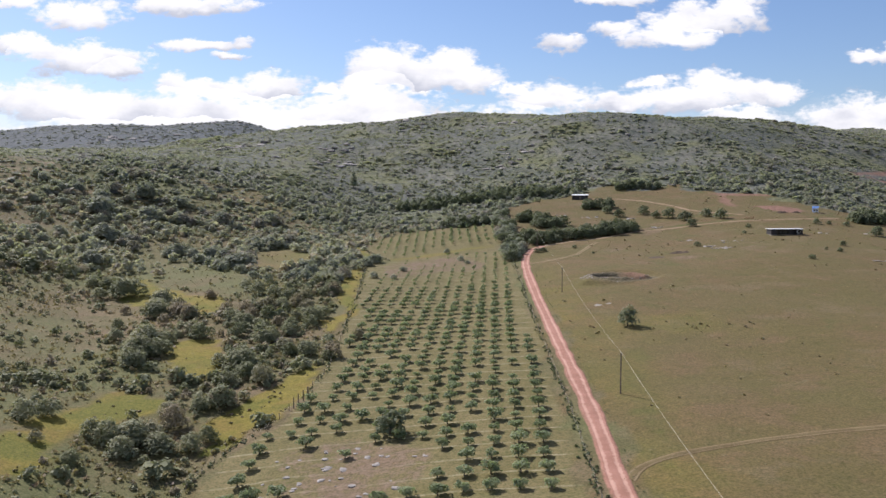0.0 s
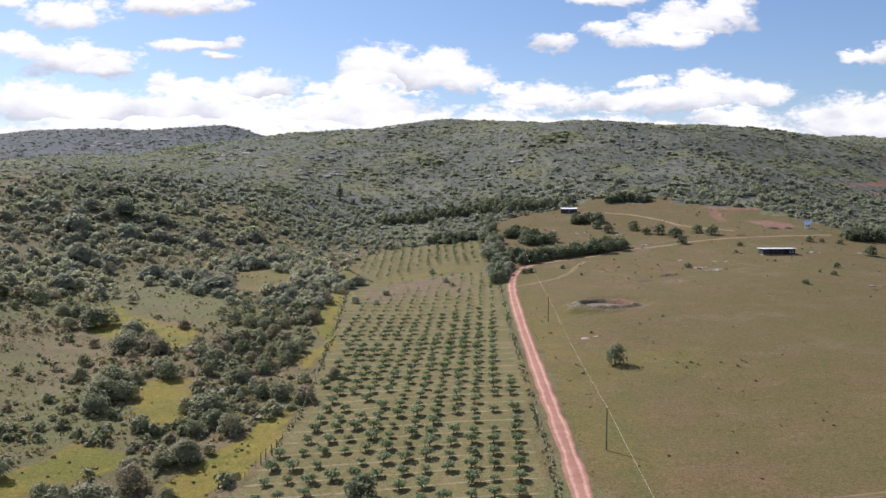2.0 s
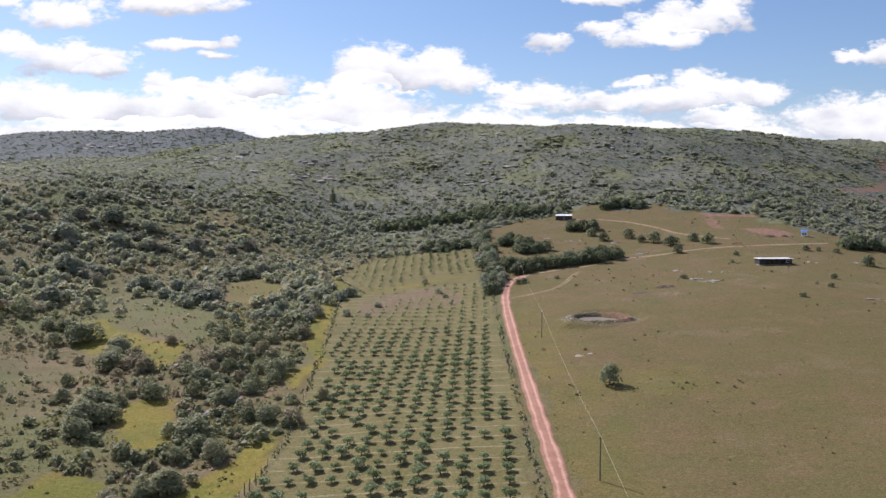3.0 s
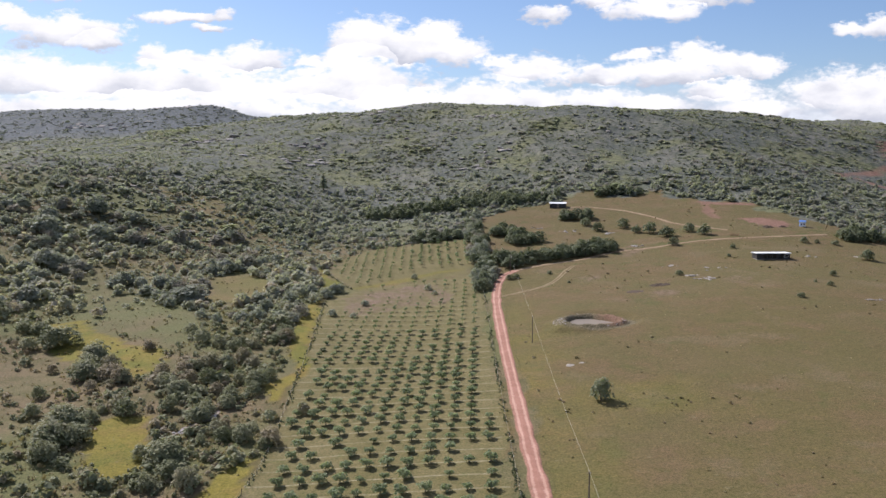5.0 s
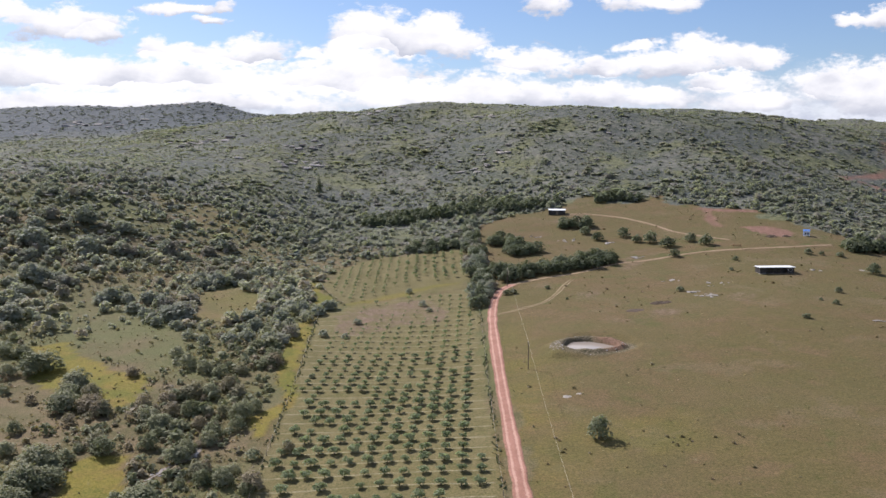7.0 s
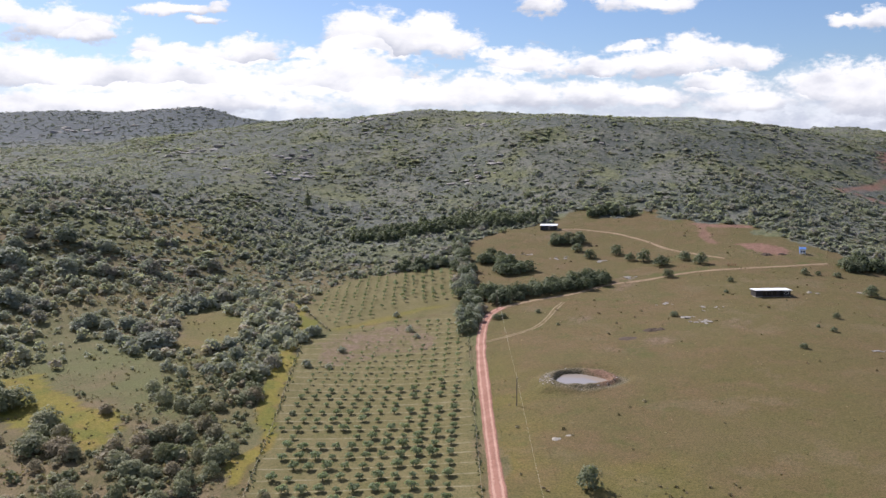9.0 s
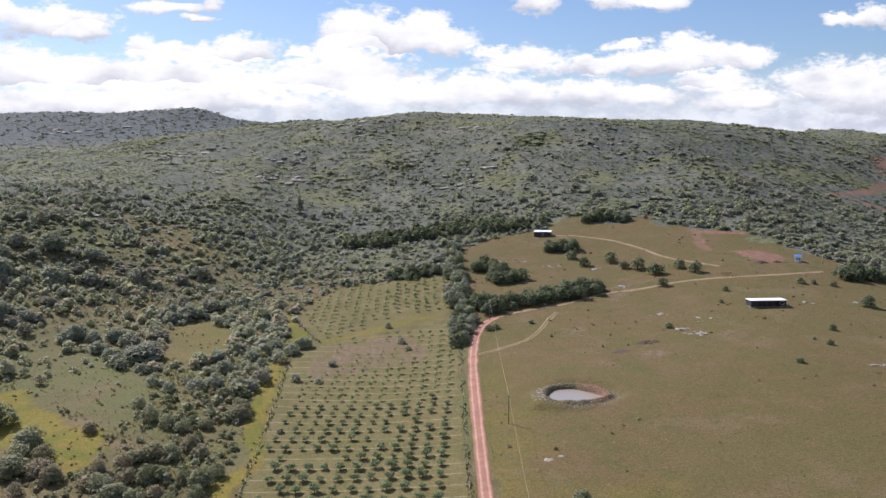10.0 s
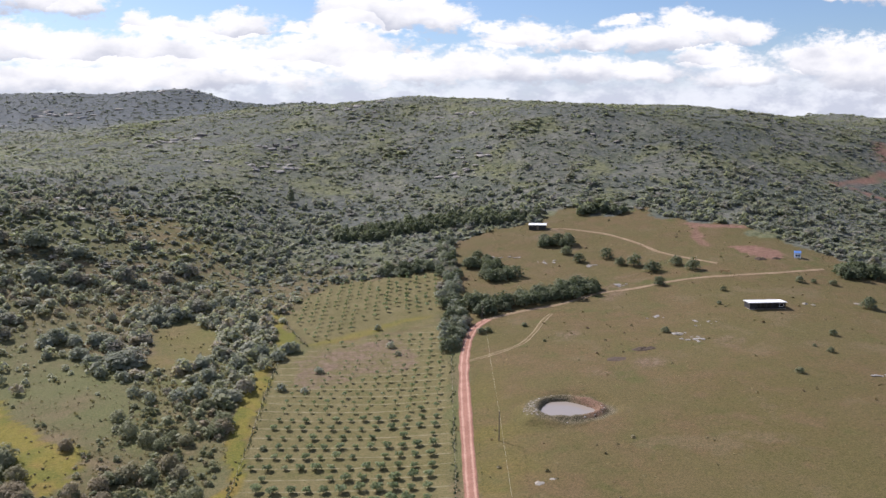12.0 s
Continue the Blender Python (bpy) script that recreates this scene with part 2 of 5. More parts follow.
MEADOWS = [
    [(-135, 332), (-118, 340), (-97, 316), (-78, 299), (-74, 283), (-77, 268), (-93, 284), (-111, 300)],
    [(-74, 240), (-62, 239), (-54, 216), (-60, 205), (-71, 216), (-73, 225)],
    [(-33, 372), (-30.5, 307), (-30, 275), (-29.5, 252), (-35, 250), (-36, 266), (-35, 290), (-40, 326), (-39, 361)],
    [(-52, 448), (-45, 440), (-27, 396), (-33, 379), (-44, 427)],
    [(-51, 173), (-46, 185), (-44, 192), (-30, 217), (-29, 205), (-35, 180), (-41, 170), (-47, 160)],
    [(-84, 145), (-82, 171), (-78, 195), (-61, 190), (-60, 182), (-66, 179), (-72, 166), (-71, 146), (-73, 130)],
    [(-86, 370), (-85, 391), (-90, 412), (-82, 428), (-63, 414), (-58, 383), (-66, 372), (-79, 366)],
]
GRASSY = [(-167, 581), (-119, 576), (-80, 537), (-103, 521), (-143, 533)]
DRY_FIELD = [(-138, 368), (-125, 394), (-98, 378), (-80, 345), (-72, 323), (-76, 299), (-91, 316), (-120, 342)]
SHADY_BAND = [(-25, 394), (-9, 403), (5, 416), (14, 423), (24, 426)]
RED_BANK = [(187, 507), (196, 506), (206, 498), (205, 483), (192, 482), (188, 493)]
BARREN = [(-24, 386), (-8, 394), (8, 398), (18, 386), (12, 361), (-2, 358), (-16, 345), (-25, 350)]
STONY = [(-32, 140), (-31, 160), (-15, 158), (-3, 151), (-3, 138), (-13, 128)]
PASTURE = [(30, 60), (33, 330), (40, 405), (28, 440), (30, 500), (40, 545), (70, 568), (98, 576), (101, 604), (117, 600), (126, 585), (143, 580), (150, 590), (159, 588), (165, 570), (205, 540), (225, 500), (240, 470), (300, 430), (420, 300), (420, -100), (28, -100)]


def open_land(x, y):
    """1 on mown or grazed land, 0 in the wild scrub."""
    o = inside(x, y, PASTURE) | inside(x, y, ORCHARD) | inside(x, y, TOP_FIELD)
    return o
# ---------------------------------------------------------------- materials


def material(name):
    m = bpy.data.materials.new(name)
    m.use_nodes = True
    return m, Net(m.node_tree)


def finish(net, colour, rough=0.9, bump=None, strength=0.4, distance=0.1, metal=0.0, spec=0.3):
    b = net.node("ShaderNodeBsdfPrincipled", {"Base Color": colour, "Roughness": rough, "Metallic": metal, "Specular IOR Level": spec})
    if bump is not None:
        k = net.node("ShaderNodeBump", {"Strength": strength, "Distance": distance, "Height": bump})
        net.put(b.inputs["Normal"], k.outputs[0])
    net.put(net.node("ShaderNodeOutputMaterial").inputs["Surface"], b.outputs[0])


def place(net):
    return net.node("ShaderNodeTexCoord").outputs["Object"]


def plain(name, colour, rough=0.7, vary=0.25, scale=6.0, metal=0.0, bump=0.2):
    """A surface of one colour with grain and stains."""
    m, n = material(name)
    at = place(n)
    stain, grain = n.noise(at, scale * 0.2, 4.0), n.noise(at, scale * 3, 4.0)
    dark = [c * (1 - vary) for c in colour]
    light = [min(1, c * (1 + vary)) for c in colour]
    c = n.mix(n.ramp(stain, 0.3, 0.7), rgb(*dark), rgb(*light))
    c = n.mix(0.25, c, n.mix(grain, rgb(*dark), rgb(*light)))
    finish(n, c, rough, grain, bump, 0.02, metal)
    return m


def leaf_material(name, dark, mid, light, dry=None, sheen=0.3, through_=0.3):
    """Foliage: tone varies from plant to plant and leaf to leaf; some light passes through."""
    m, n = material(name)
    tone = n.attr("tone")
    alone = n.math("LESS_THAN", tone, 0.5)
    plant = n.math("ADD", n.math("MULTIPLY", alone, n.node("ShaderNodeObjectInfo").outputs["Random"]), n.math("MAXIMUM", n.math("SUBTRACT", tone, 1.0), 0.0))
    leaf = n.node("ShaderNodeNewGeometry").outputs["Random Per Island"]
    v = n.math("ADD", n.math("MULTIPLY", plant, 0.72), n.math("MULTIPLY", leaf, 0.28))
    c = n.mix(n.ramp(v, 0.05, 0.5), rgb(*dark), rgb(*mid))
    c = n.mix(n.ramp(v, 0.5, 1.0), c, rgb(*light))
    if dry:
        c = n.mix(n.ramp(n.math("FRACT", n.math("MULTIPLY", plant, 7.31)), 0.68, 0.95), c, rgb(*dry))
    b = n.node("ShaderNodeBsdfPrincipled", {"Base Color": c, "Roughness": 0.62, "Specular IOR Level": sheen})
    t = n.node("ShaderNodeBsdfTranslucent", {"Color": n.mix(1.0, c, rgb(1.0, 1.08, 0.72), "MULTIPLY")})
    x = n.node("ShaderNodeMixShader", {0: through_, 1: b.outputs[0], 2: t.outputs[0]})
    n.put(n.node("ShaderNodeOutputMaterial").inputs["Surface"], x.outputs[0])
    return m


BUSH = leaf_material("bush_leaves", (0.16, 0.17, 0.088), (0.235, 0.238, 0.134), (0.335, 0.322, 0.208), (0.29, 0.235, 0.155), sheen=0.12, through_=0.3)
# hill scrub: leaf colour pushed grey and blue to include distance haze
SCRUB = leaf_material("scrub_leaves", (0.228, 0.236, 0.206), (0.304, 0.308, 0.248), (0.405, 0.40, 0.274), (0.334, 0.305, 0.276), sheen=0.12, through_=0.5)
# far ridge leaves: the blue tint stands in for distance haze
HAZED_RIDGE = leaf_material("hazed_ridge_leaves", (0.165, 0.178, 0.172), (0.205, 0.214, 0.205), (0.265, 0.27, 0.245), (0.23, 0.215, 0.215), sheen=0.12, through_=0.4)
OLIVE = leaf_material("olive_leaves", (0.192, 0.224, 0.122), (0.258, 0.292, 0.166), (0.34, 0.37, 0.226), sheen=0.15, through_=0.45)
# farther bushes: leaf colour paled and greyed in place of distance haze
HAZED_BUSH = leaf_material("hazed_bush_leaves", (0.305, 0.304, 0.222), (0.398, 0.388, 0.295), (0.51, 0.488, 0.375), (0.44, 0.375, 0.30), sheen=0.12, through_=0.45)
HAZED_SLOPE_BUSH = leaf_material("hazed_slope_bush_leaves", (0.225, 0.236, 0.175), (0.298, 0.306, 0.235), (0.40, 0.396, 0.315), (0.30, 0.265, 0.215), sheen=0.12, through_=0.38)
OAK = leaf_material("evergreen_leaves", (0.105, 0.122, 0.066), (0.150, 0.166, 0.096), (0.22, 0.23, 0.142), sheen=0.15, through_=0.34)
TUFT = leaf_material("tussock_blades", (0.17, 0.145, 0.075), (0.25, 0.205, 0.11), (0.36, 0.285, 0.16), (0.29, 0.21, 0.14), through_=0.35)
BARK = plain("bark", (0.12, 0.095, 0.07), 0.95, 0.4, 8.0, bump=0.6)
ROCK = plain("granite", (0.31, 0.28, 0.25), 0.9, 0.35, 1.2, bump=0.8)
TIMBER = plain("weathered_timber", (0.15, 0.12, 0.095), 0.9, 0.35, 5.0)
DARK_WOOD = plain("dark_cladding", (0.045, 0.04, 0.038), 0.75, 0.3, 3.0)
WHITE_METAL = plain("white_sheet_metal", (0.80, 0.79, 0.77), 0.45, 0.1, 1.5, bump=0.1)
WHITE_PAINT = plain("white_paint", (0.78, 0.77, 0.74), 0.6, 0.12, 3.0)
BLUE_PAINT = plain("blue_paint", (0.12, 0.24, 0.55), 0.55, 0.2, 2.0)
WIRE = plain("cable_alloy", (0.40, 0.37, 0.28), 0.6, 0.15, 2.0, metal=0.2)
RUBBLE = plain("pale_rubble", (0.34, 0.30, 0.25), 0.9, 0.25, 3.0, bump=0.6)


def ground_material():
    m, n = material("land")
    at = place(n)
    big, mid, small, tiny = n.noise(at, 0.018, 5.0), n.noise(at, 0.09, 5.0, 0.6), n.noise(at, 0.5, 5.0, 0.6), n.noise(at, 2.4, 4.0, 0.6)
    # grazed pasture
    c = n.mix(n.ramp(big, 0.38, 0.62), rgb(0.148, 0.102, 0.049), rgb(0.130, 0.101, 0.041))
    c = n.mix(n.ramp(mid, 0.46, 0.66, 0.0, 0.8), c, rgb(0.160, 0.107, 0.057))
    c = n.mix(n.ramp(n.math("ADD", n.math("MULTIPLY", mid, 0.6), n.math("MULTIPLY", big, 0.4)), 0.47, 0.34), c, rgb(0.104, 0.098, 0.034))
    c = n.mix(n.ramp(n.noise(at, 0.034, 5.0, 0.65), 0.54, 0.44, 0.0, 0.5), c, rgb(0.126, 0.104, 0.042))
    c = n.mix(n.ramp(n.noise(at, 0.055, 5.0, 0.65), 0.56, 0.66, 0.0, 0.6), c, rgb(0.175, 0.125, 0.072))
    # mown orchard and strips, with the pale lines of the planting rows
    xyz = n.node("ShaderNodeSeparateXYZ", {0: at}).outputs
    along = n.math("ADD", n.math("ADD", xyz[1], n.math("MULTIPLY", xyz[0], 0.06)), n.math("MULTIPLY", n.math("SUBTRACT", mid, 0.5), 1.6))
    row = n.math("ABSOLUTE", n.math("SUBTRACT", n.math("FRACT", n.math("DIVIDE", n.math("ADD", along, 1.07), 6.74)), 0.5))
    mown = n.mix(n.ramp(mid, 0.35, 0.65), rgb(0.150, 0.124, 0.052), rgb(0.184, 0.148, 0.070))
    pale = n.math("MULTIPLY", n.ramp(row, 0.06, 0.03), n.ramp(small, 0.35, 0.6, 0.25, 0.9))
    mown = n.mix(n.math("MULTIPLY", pale, n.attr("rows")), mown, rgb(0.285, 0.242, 0.152))
    c = n.mix(n.attr("mown"), c, mown)
    wet = n.mix(n.ramp(small, 0.3, 0.7), rgb(0.188, 0.152, 0.028), rgb(0.220, 0.174, 0.040))
    wet = n.mix(n.ramp(mid, 0.45, 0.65), wet, rgb(0.212, 0.148, 0.042))
    wet = n.mix(n.ramp(n.noise(at, 0.05, 3.0), 0.52, 0.4), wet, rgb(0.150, 0.140, 0.028))
    c = n.mix(n.attr("lush"), c, wet)
    scrub = n.mix(n.ramp(mid, 0.38, 0.62), rgb(0.126, 0.104, 0.048), rgb(0.182, 0.132, 0.076))
    scrub = n.mix(n.ramp(big, 0.42, 0.62), scrub, rgb(0.135, 0.130, 0.055))
    c = n.mix(n.attr("scrub"), c, scrub)
    # hillside ground, its colour also greyed and blued for distance haze
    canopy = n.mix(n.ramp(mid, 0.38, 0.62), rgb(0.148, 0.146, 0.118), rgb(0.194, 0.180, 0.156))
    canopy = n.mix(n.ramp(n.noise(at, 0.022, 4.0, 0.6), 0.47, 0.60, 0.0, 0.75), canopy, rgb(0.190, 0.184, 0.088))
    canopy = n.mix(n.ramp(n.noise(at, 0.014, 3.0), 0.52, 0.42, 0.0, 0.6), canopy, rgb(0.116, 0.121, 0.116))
    # far ridge ground: distance haze painted in as a blue tint
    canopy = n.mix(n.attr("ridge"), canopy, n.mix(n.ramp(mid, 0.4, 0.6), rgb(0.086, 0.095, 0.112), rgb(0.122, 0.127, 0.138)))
    # low scrub a metre or two across: shaded gaps and lit crowns painted in
    crown_shading = n.noise(at, 0.33, 5.0, 0.7)
    canopy = n.mix(n.ramp(crown_shading, 0.52, 0.40, 0.0, 0.85), canopy, n.mix(1.0, canopy, rgb(0.50, 0.54, 0.54), "MULTIPLY"))
    canopy = n.mix(n.ramp(crown_shading, 0.54, 0.66, 0.0, 0.6), canopy, n.mix(1.0, canopy, rgb(1.35, 1.33, 1.28), "MULTIPLY"))
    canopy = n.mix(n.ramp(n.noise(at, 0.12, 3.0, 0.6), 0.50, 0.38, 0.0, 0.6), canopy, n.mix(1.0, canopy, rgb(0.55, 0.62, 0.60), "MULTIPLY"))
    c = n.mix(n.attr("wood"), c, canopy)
    barren = n.mix(n.ramp(small, 0.4, 0.65), rgb(0.165, 0.108, 0.074), rgb(0.225, 0.155, 0.112))
    c = n.mix(n.math("MULTIPLY", n.attr("bare"), n.ramp(n.math("ADD", n.math("MULTIPLY", small, 0.5), n.math("MULTIPLY", mid, 0.5)), 0.38, 0.6)), c, barren)
    c = n.mix(n.math("MULTIPLY", n.attr("mud"), n.ramp(small, 0.2, 0.5, 0.55, 1.0)), c, n.mix(n.ramp(tiny, 0.4, 0.6), rgb(0.095, 0.078, 0.045), rgb(0.19, 0.152, 0.10)))
    clay = n.mix(n.ramp(small, 0.35, 0.7), rgb(0.20, 0.105, 0.08), rgb(0.29, 0.165, 0.125))
    c = n.mix(n.attr("clay"), c, clay)
    # blades, droppings, tiny bare spots
    c = n.mix(n.ramp(small, 0.62, 0.75, 0.0, 0.5), c, rgb(0.21, 0.17, 0.10))
    c = n.mix(n.ramp(tiny, 0.56, 0.40, 0.0, 0.75), c, n.mix(1.0, c, rgb(0.56, 0.64, 0.52), "MULTIPLY"))
    c = n.mix(n.ramp(n.noise(at, 0.22, 4.0, 0.65), 0.56, 0.68, 0.0, 0.55), c, n.mix(1.0, c, rgb(0.72, 0.84, 0.66), "MULTIPLY"))
    speck = n.noise(at, 1.1, 5.0, 0.7)
    c = n.mix(n.ramp(speck, 0.52, 0.66, 0.0, 0.5), c, n.mix(1.0, c, rgb(1.45, 1.38, 1.3), "MULTIPLY"))
    c = n.mix(n.ramp(speck, 0.46, 0.34, 0.0, 0.6), c, n.mix(1.0, c, rgb(0.55, 0.62, 0.5), "MULTIPLY"))
    h = n.math("ADD", n.math("MULTIPLY", small, 0.7), n.math("MULTIPLY", tiny, 0.3))
    finish(n, c, 0.95, h, 0.7, 0.5, spec=0.15)
    return m


def dirt_material(name, rut, crown_, edge):
    """Dirt road: attribute 'rut' is 1 in the wheel tracks, 'verge' 1 at the edges."""
    m, n = material(name)
    at = place(n)
    mid, small, fine = n.noise(at, 0.25, 5.0), n.noise(at, 1.3, 5.0, 0.6), n.noise(at, 7.0, 4.0)
    worn = n.math("ADD", n.attr("rut"), n.math("MULTIPLY", n.math("SUBTRACT", small, 0.5), 1.8))
    c = n.mix(n.ramp(worn, 0.25, 0.75), rgb(*crown_), rgb(*rut))
    c = n.mix(n.ramp(n.math("ADD", n.attr("verge"), n.math("MULTIPLY", n.math("SUBTRACT", small, 0.5), 2.4)), 0.25, 0.95), c, rgb(*edge))
    c = n.mix(n.ramp(mid, 0.35, 0.65, 0.0, 0.7), c, n.mix(1.0, c, rgb(0.74, 0.70, 0.66), "MULTIPLY"))
    c = n.mix(n.ramp(fine, 0.55, 0.75, 0.0, 0.3), c, rgb(0.62, 0.44, 0.37))
    finish(n, c, 0.95, n.math("ADD", small, fine), 0.5, 0.12, spec=0.2)
    return m


LAND_MAT = ground_material()
RED_DIRT = dirt_material("red_dirt", (0.49, 0.295, 0.225), (0.34, 0.172, 0.125), (0.19, 0.115, 0.07))
TAN_DIRT = dirt_material("tan_dirt", (0.36, 0.265, 0.175), (0.26, 0.185, 0.11), (0.16, 0.12, 0.056))
WHEEL_TRACKS = dirt_material("wheel_tracks", (0.35, 0.27, 0.17), (0.15, 0.112, 0.05), (0.14, 0.108, 0.048))
FAINT_TRACKS = dirt_material("faint_tracks", (0.215, 0.16, 0.085), (0.142, 0.106, 0.047), (0.138, 0.104, 0.046))


def water_material():
    m, n = material("pond_water")
    at = place(n)
    b = n.node("ShaderNodeBsdfPrincipled", {"Base Color": rgb(0.30, 0.255, 0.215), "Roughness": 0.03, "IOR": 1.33, "Specular IOR Level": 0.5})
    k = n.node("ShaderNodeBump", {"Strength": 0.02, "Distance": 0.01, "Height": n.noise(at, 3.0, 3.0)})
    n.put(b.inputs["Normal"], k.outputs[0])
    n.put(n.node("ShaderNodeOutputMaterial").inputs["Surface"], b.outputs[0])
    return m


def glass_material():
    m, n = material("window_glass")
    finish(n, rgb(0.02, 0.022, 0.025), 0.05, spec=0.6)
    return m


WATER, GLASS = water_material(), glass_material()
# ---------------------------------------------------------------- ground, road, water


def mesh_from(name, verts, faces, mat, smooth=False, normals=None, **attrs):
    """A mesh from arrays of places and of faces with equally many corners, with float attributes per point."""
    verts, faces = np.asarray(verts, np.float32), np.asarray(faces, np.int32)
    me = bpy.data.meshes.new(name)
    k = faces.shape[1]
    me.vertices.add(len(verts)), me.loops.add(faces.size), me.polygons.add(len(faces))
    me.vertices.foreach_set("co", verts.ravel())
    me.loops.foreach_set("vertex_index", faces.ravel())
    me.polygons.foreach_set("loop_start", np.arange(0, faces.size, k, dtype=np.int32))
    me.polygons.foreach_set("use_smooth", np.full(len(faces), smooth))
    for key, values in attrs.items():
        me.attributes.new(key, "FLOAT", "POINT").data.foreach_set("value", np.asarray(values, np.float32).ravel())
    me.update(calc_edges=True)
    if normals is not None:
        me.attributes.new("custom_normal", "FLOAT_VECTOR", "POINT").data.foreach_set("vector", np.asarray(normals, np.float32).ravel())
    me.materials.append(mat)
    return me


def spaced(spans):
    out = []
    for a, b, d in spans:
        out.append(np.arange(a, b, d))
    return np.concatenate(out + [[spans[-1][1]]])


def build_ground():
    xs = spaced([(-4200, -1200, 200), (-1200, -520, 40), (-520, -240, 7), (-240, -60, 2.6), (-60, 48, 1.5), (48, 80, 0.75), (80, 240, 2.6), (240, 520, 7), (520, 1200, 40), (1200, 4200, 200)])
    ys = spaced([(-4200, -600, 300), (-600, 60, 30), (60, 296, 2.6), (296, 328, 0.75), (328, 580, 2.6), (580, 1060, 6), (1060, 1700, 14), (1700, 4700, 150)])
    X, Y = np.meshgrid(xs, ys)
    x, y = X.ravel(), Y.ravel()
    z = height(x, y)
    wob = 3.2 * lumps(x, y, 11, 31) + 1.8 * lumps(x, y, 4.5, 32)
    xw, yw = x + wob, y + 2.2 * lumps(x, y, 9, 33) + 1.1 * lumps(x, y, 3.5, 34)
    orchard = inside(x + 0.2 * wob, y, ORCHARD) | inside(x + 0.2 * wob, y, TOP_FIELD)
    lush = np.zeros(len(x))
    for poly in MEADOWS:
        lush = np.maximum(lush, inside(xw, yw, poly) * (0.6 if poly is MEADOWS[-1] else 1.0))
    lush = np.maximum(lush, 0.5 * inside(x + 4 * wob, y + 4 * wob, GRASSY))
    # shadowy strip of grass, put into the colour as lush green
    lush = np.maximum(lush, 0.7 * step(near_line(x, y, SHADY_BAND) + 0.6 * wob, 4.5, 1.0))
    # damp green along the road's verge and the foot of the pasture
    dist = near_line(x, y, ROAD)
    lush = np.maximum(lush, 0.28 * step(np.hypot((x - 62) / 1.8, (y - 234) / 0.9) + 3 * wob, 20, 4))
    lush = np.maximum(lush, 0.45 * step(dist, 26, 3) * inside(x, y, PASTURE) * step(y, 420, 250) * (0.6 + 0.6 * lumps(x, y, 12, 51)))
    lush = np.maximum(lush, 0.45 * step(rough(x, y, 60, 44), 0.15, 0.6) * ~orchard * (x < 20) * (y < 520))
    ragged = step(y, 440, 520)
    scrub = 1.0 - open_land(xw + ragged * 9 * lumps(x, y, 17, 35), yw + ragged * 9 * lumps(x, y, 15, 36))
    scrub = np.where(lush > 0.9, 0, np.where((lush > 0.48) & ~orchard, 0.5 * scrub, scrub))
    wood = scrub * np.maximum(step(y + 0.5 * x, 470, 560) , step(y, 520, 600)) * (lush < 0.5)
    bare = np.maximum(inside(xw, yw, BARREN) * 1.0, inside(xw, yw, STONY) * 0.9)
    bare = np.maximum(bare, 0.75 * step(rough(x, y, 26, 61), 0.42, 0.7) * (y > 330) * (x > 60) * (y < 560))
    r = np.hypot((x - POND[0]) / 1.08, y - POND[1])
    mud = step(r + 0.3 * wob, 13.2, 11.6) * (1 - 0.65 * step(x, POND[0] + 1, POND[0] + 6) * (r < 11))
    for a, b, w in ((-218, 566, 26), (-185, 602, 14), (-172, 560, 10), (-190, 545, 8), (-105, 470, 7), (-118, 464, 6)):
        bare = np.maximum(bare, 0.9 * step(np.hypot((x - a) / 1.8, y - b) + 2 * wob, w, w * 0.4))
    clay = inside(xw, yw, RED_BANK) * 1.0
    clay = np.maximum(clay, step(near_line(x, y, CUT) + 0.5 * wob, 4.2, 2.4))
    clay = np.maximum(clay, step(near_line(x, y, CUT_DOWN) + 0.6 * wob, 3.8, 1.6) * 0.85)
    clay = np.maximum(clay, step(near_line(x, y, FAR_CUT) + 0.8 * wob, 4.5, 1.5))
    clay = np.maximum(clay, step(near_line(x, y, FAR_CUT_TOP) + 0.8 * wob, 7.0, 3.0))
    clay = np.maximum(clay, step(near_line(x, y, FAR_CUT_LOW) + 0.8 * wob, 4.5, 1.5))
    clay = np.maximum(clay, 0.75 * step(r, 11.5, 10.0) * step(x, POND[0] + 1, POND[0] + 7) * step(r, 6, 7.5))
    n, k = len(xs), len(ys)
    i = (np.arange(k - 1)[:, None] * n + np.arange(n - 1)[None]).ravel()
    me = mesh_from("ground", np.stack([x, y, z], -1), np.stack([i, i + 1, i + n + 1, i + n], -1), LAND_MAT, True,
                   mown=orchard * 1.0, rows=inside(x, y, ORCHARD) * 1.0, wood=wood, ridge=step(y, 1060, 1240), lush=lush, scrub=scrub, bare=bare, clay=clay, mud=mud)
    return tagged(new("ground", me), "grassy valley floor rising to scrub-covered hills", "ground", kind="structure")


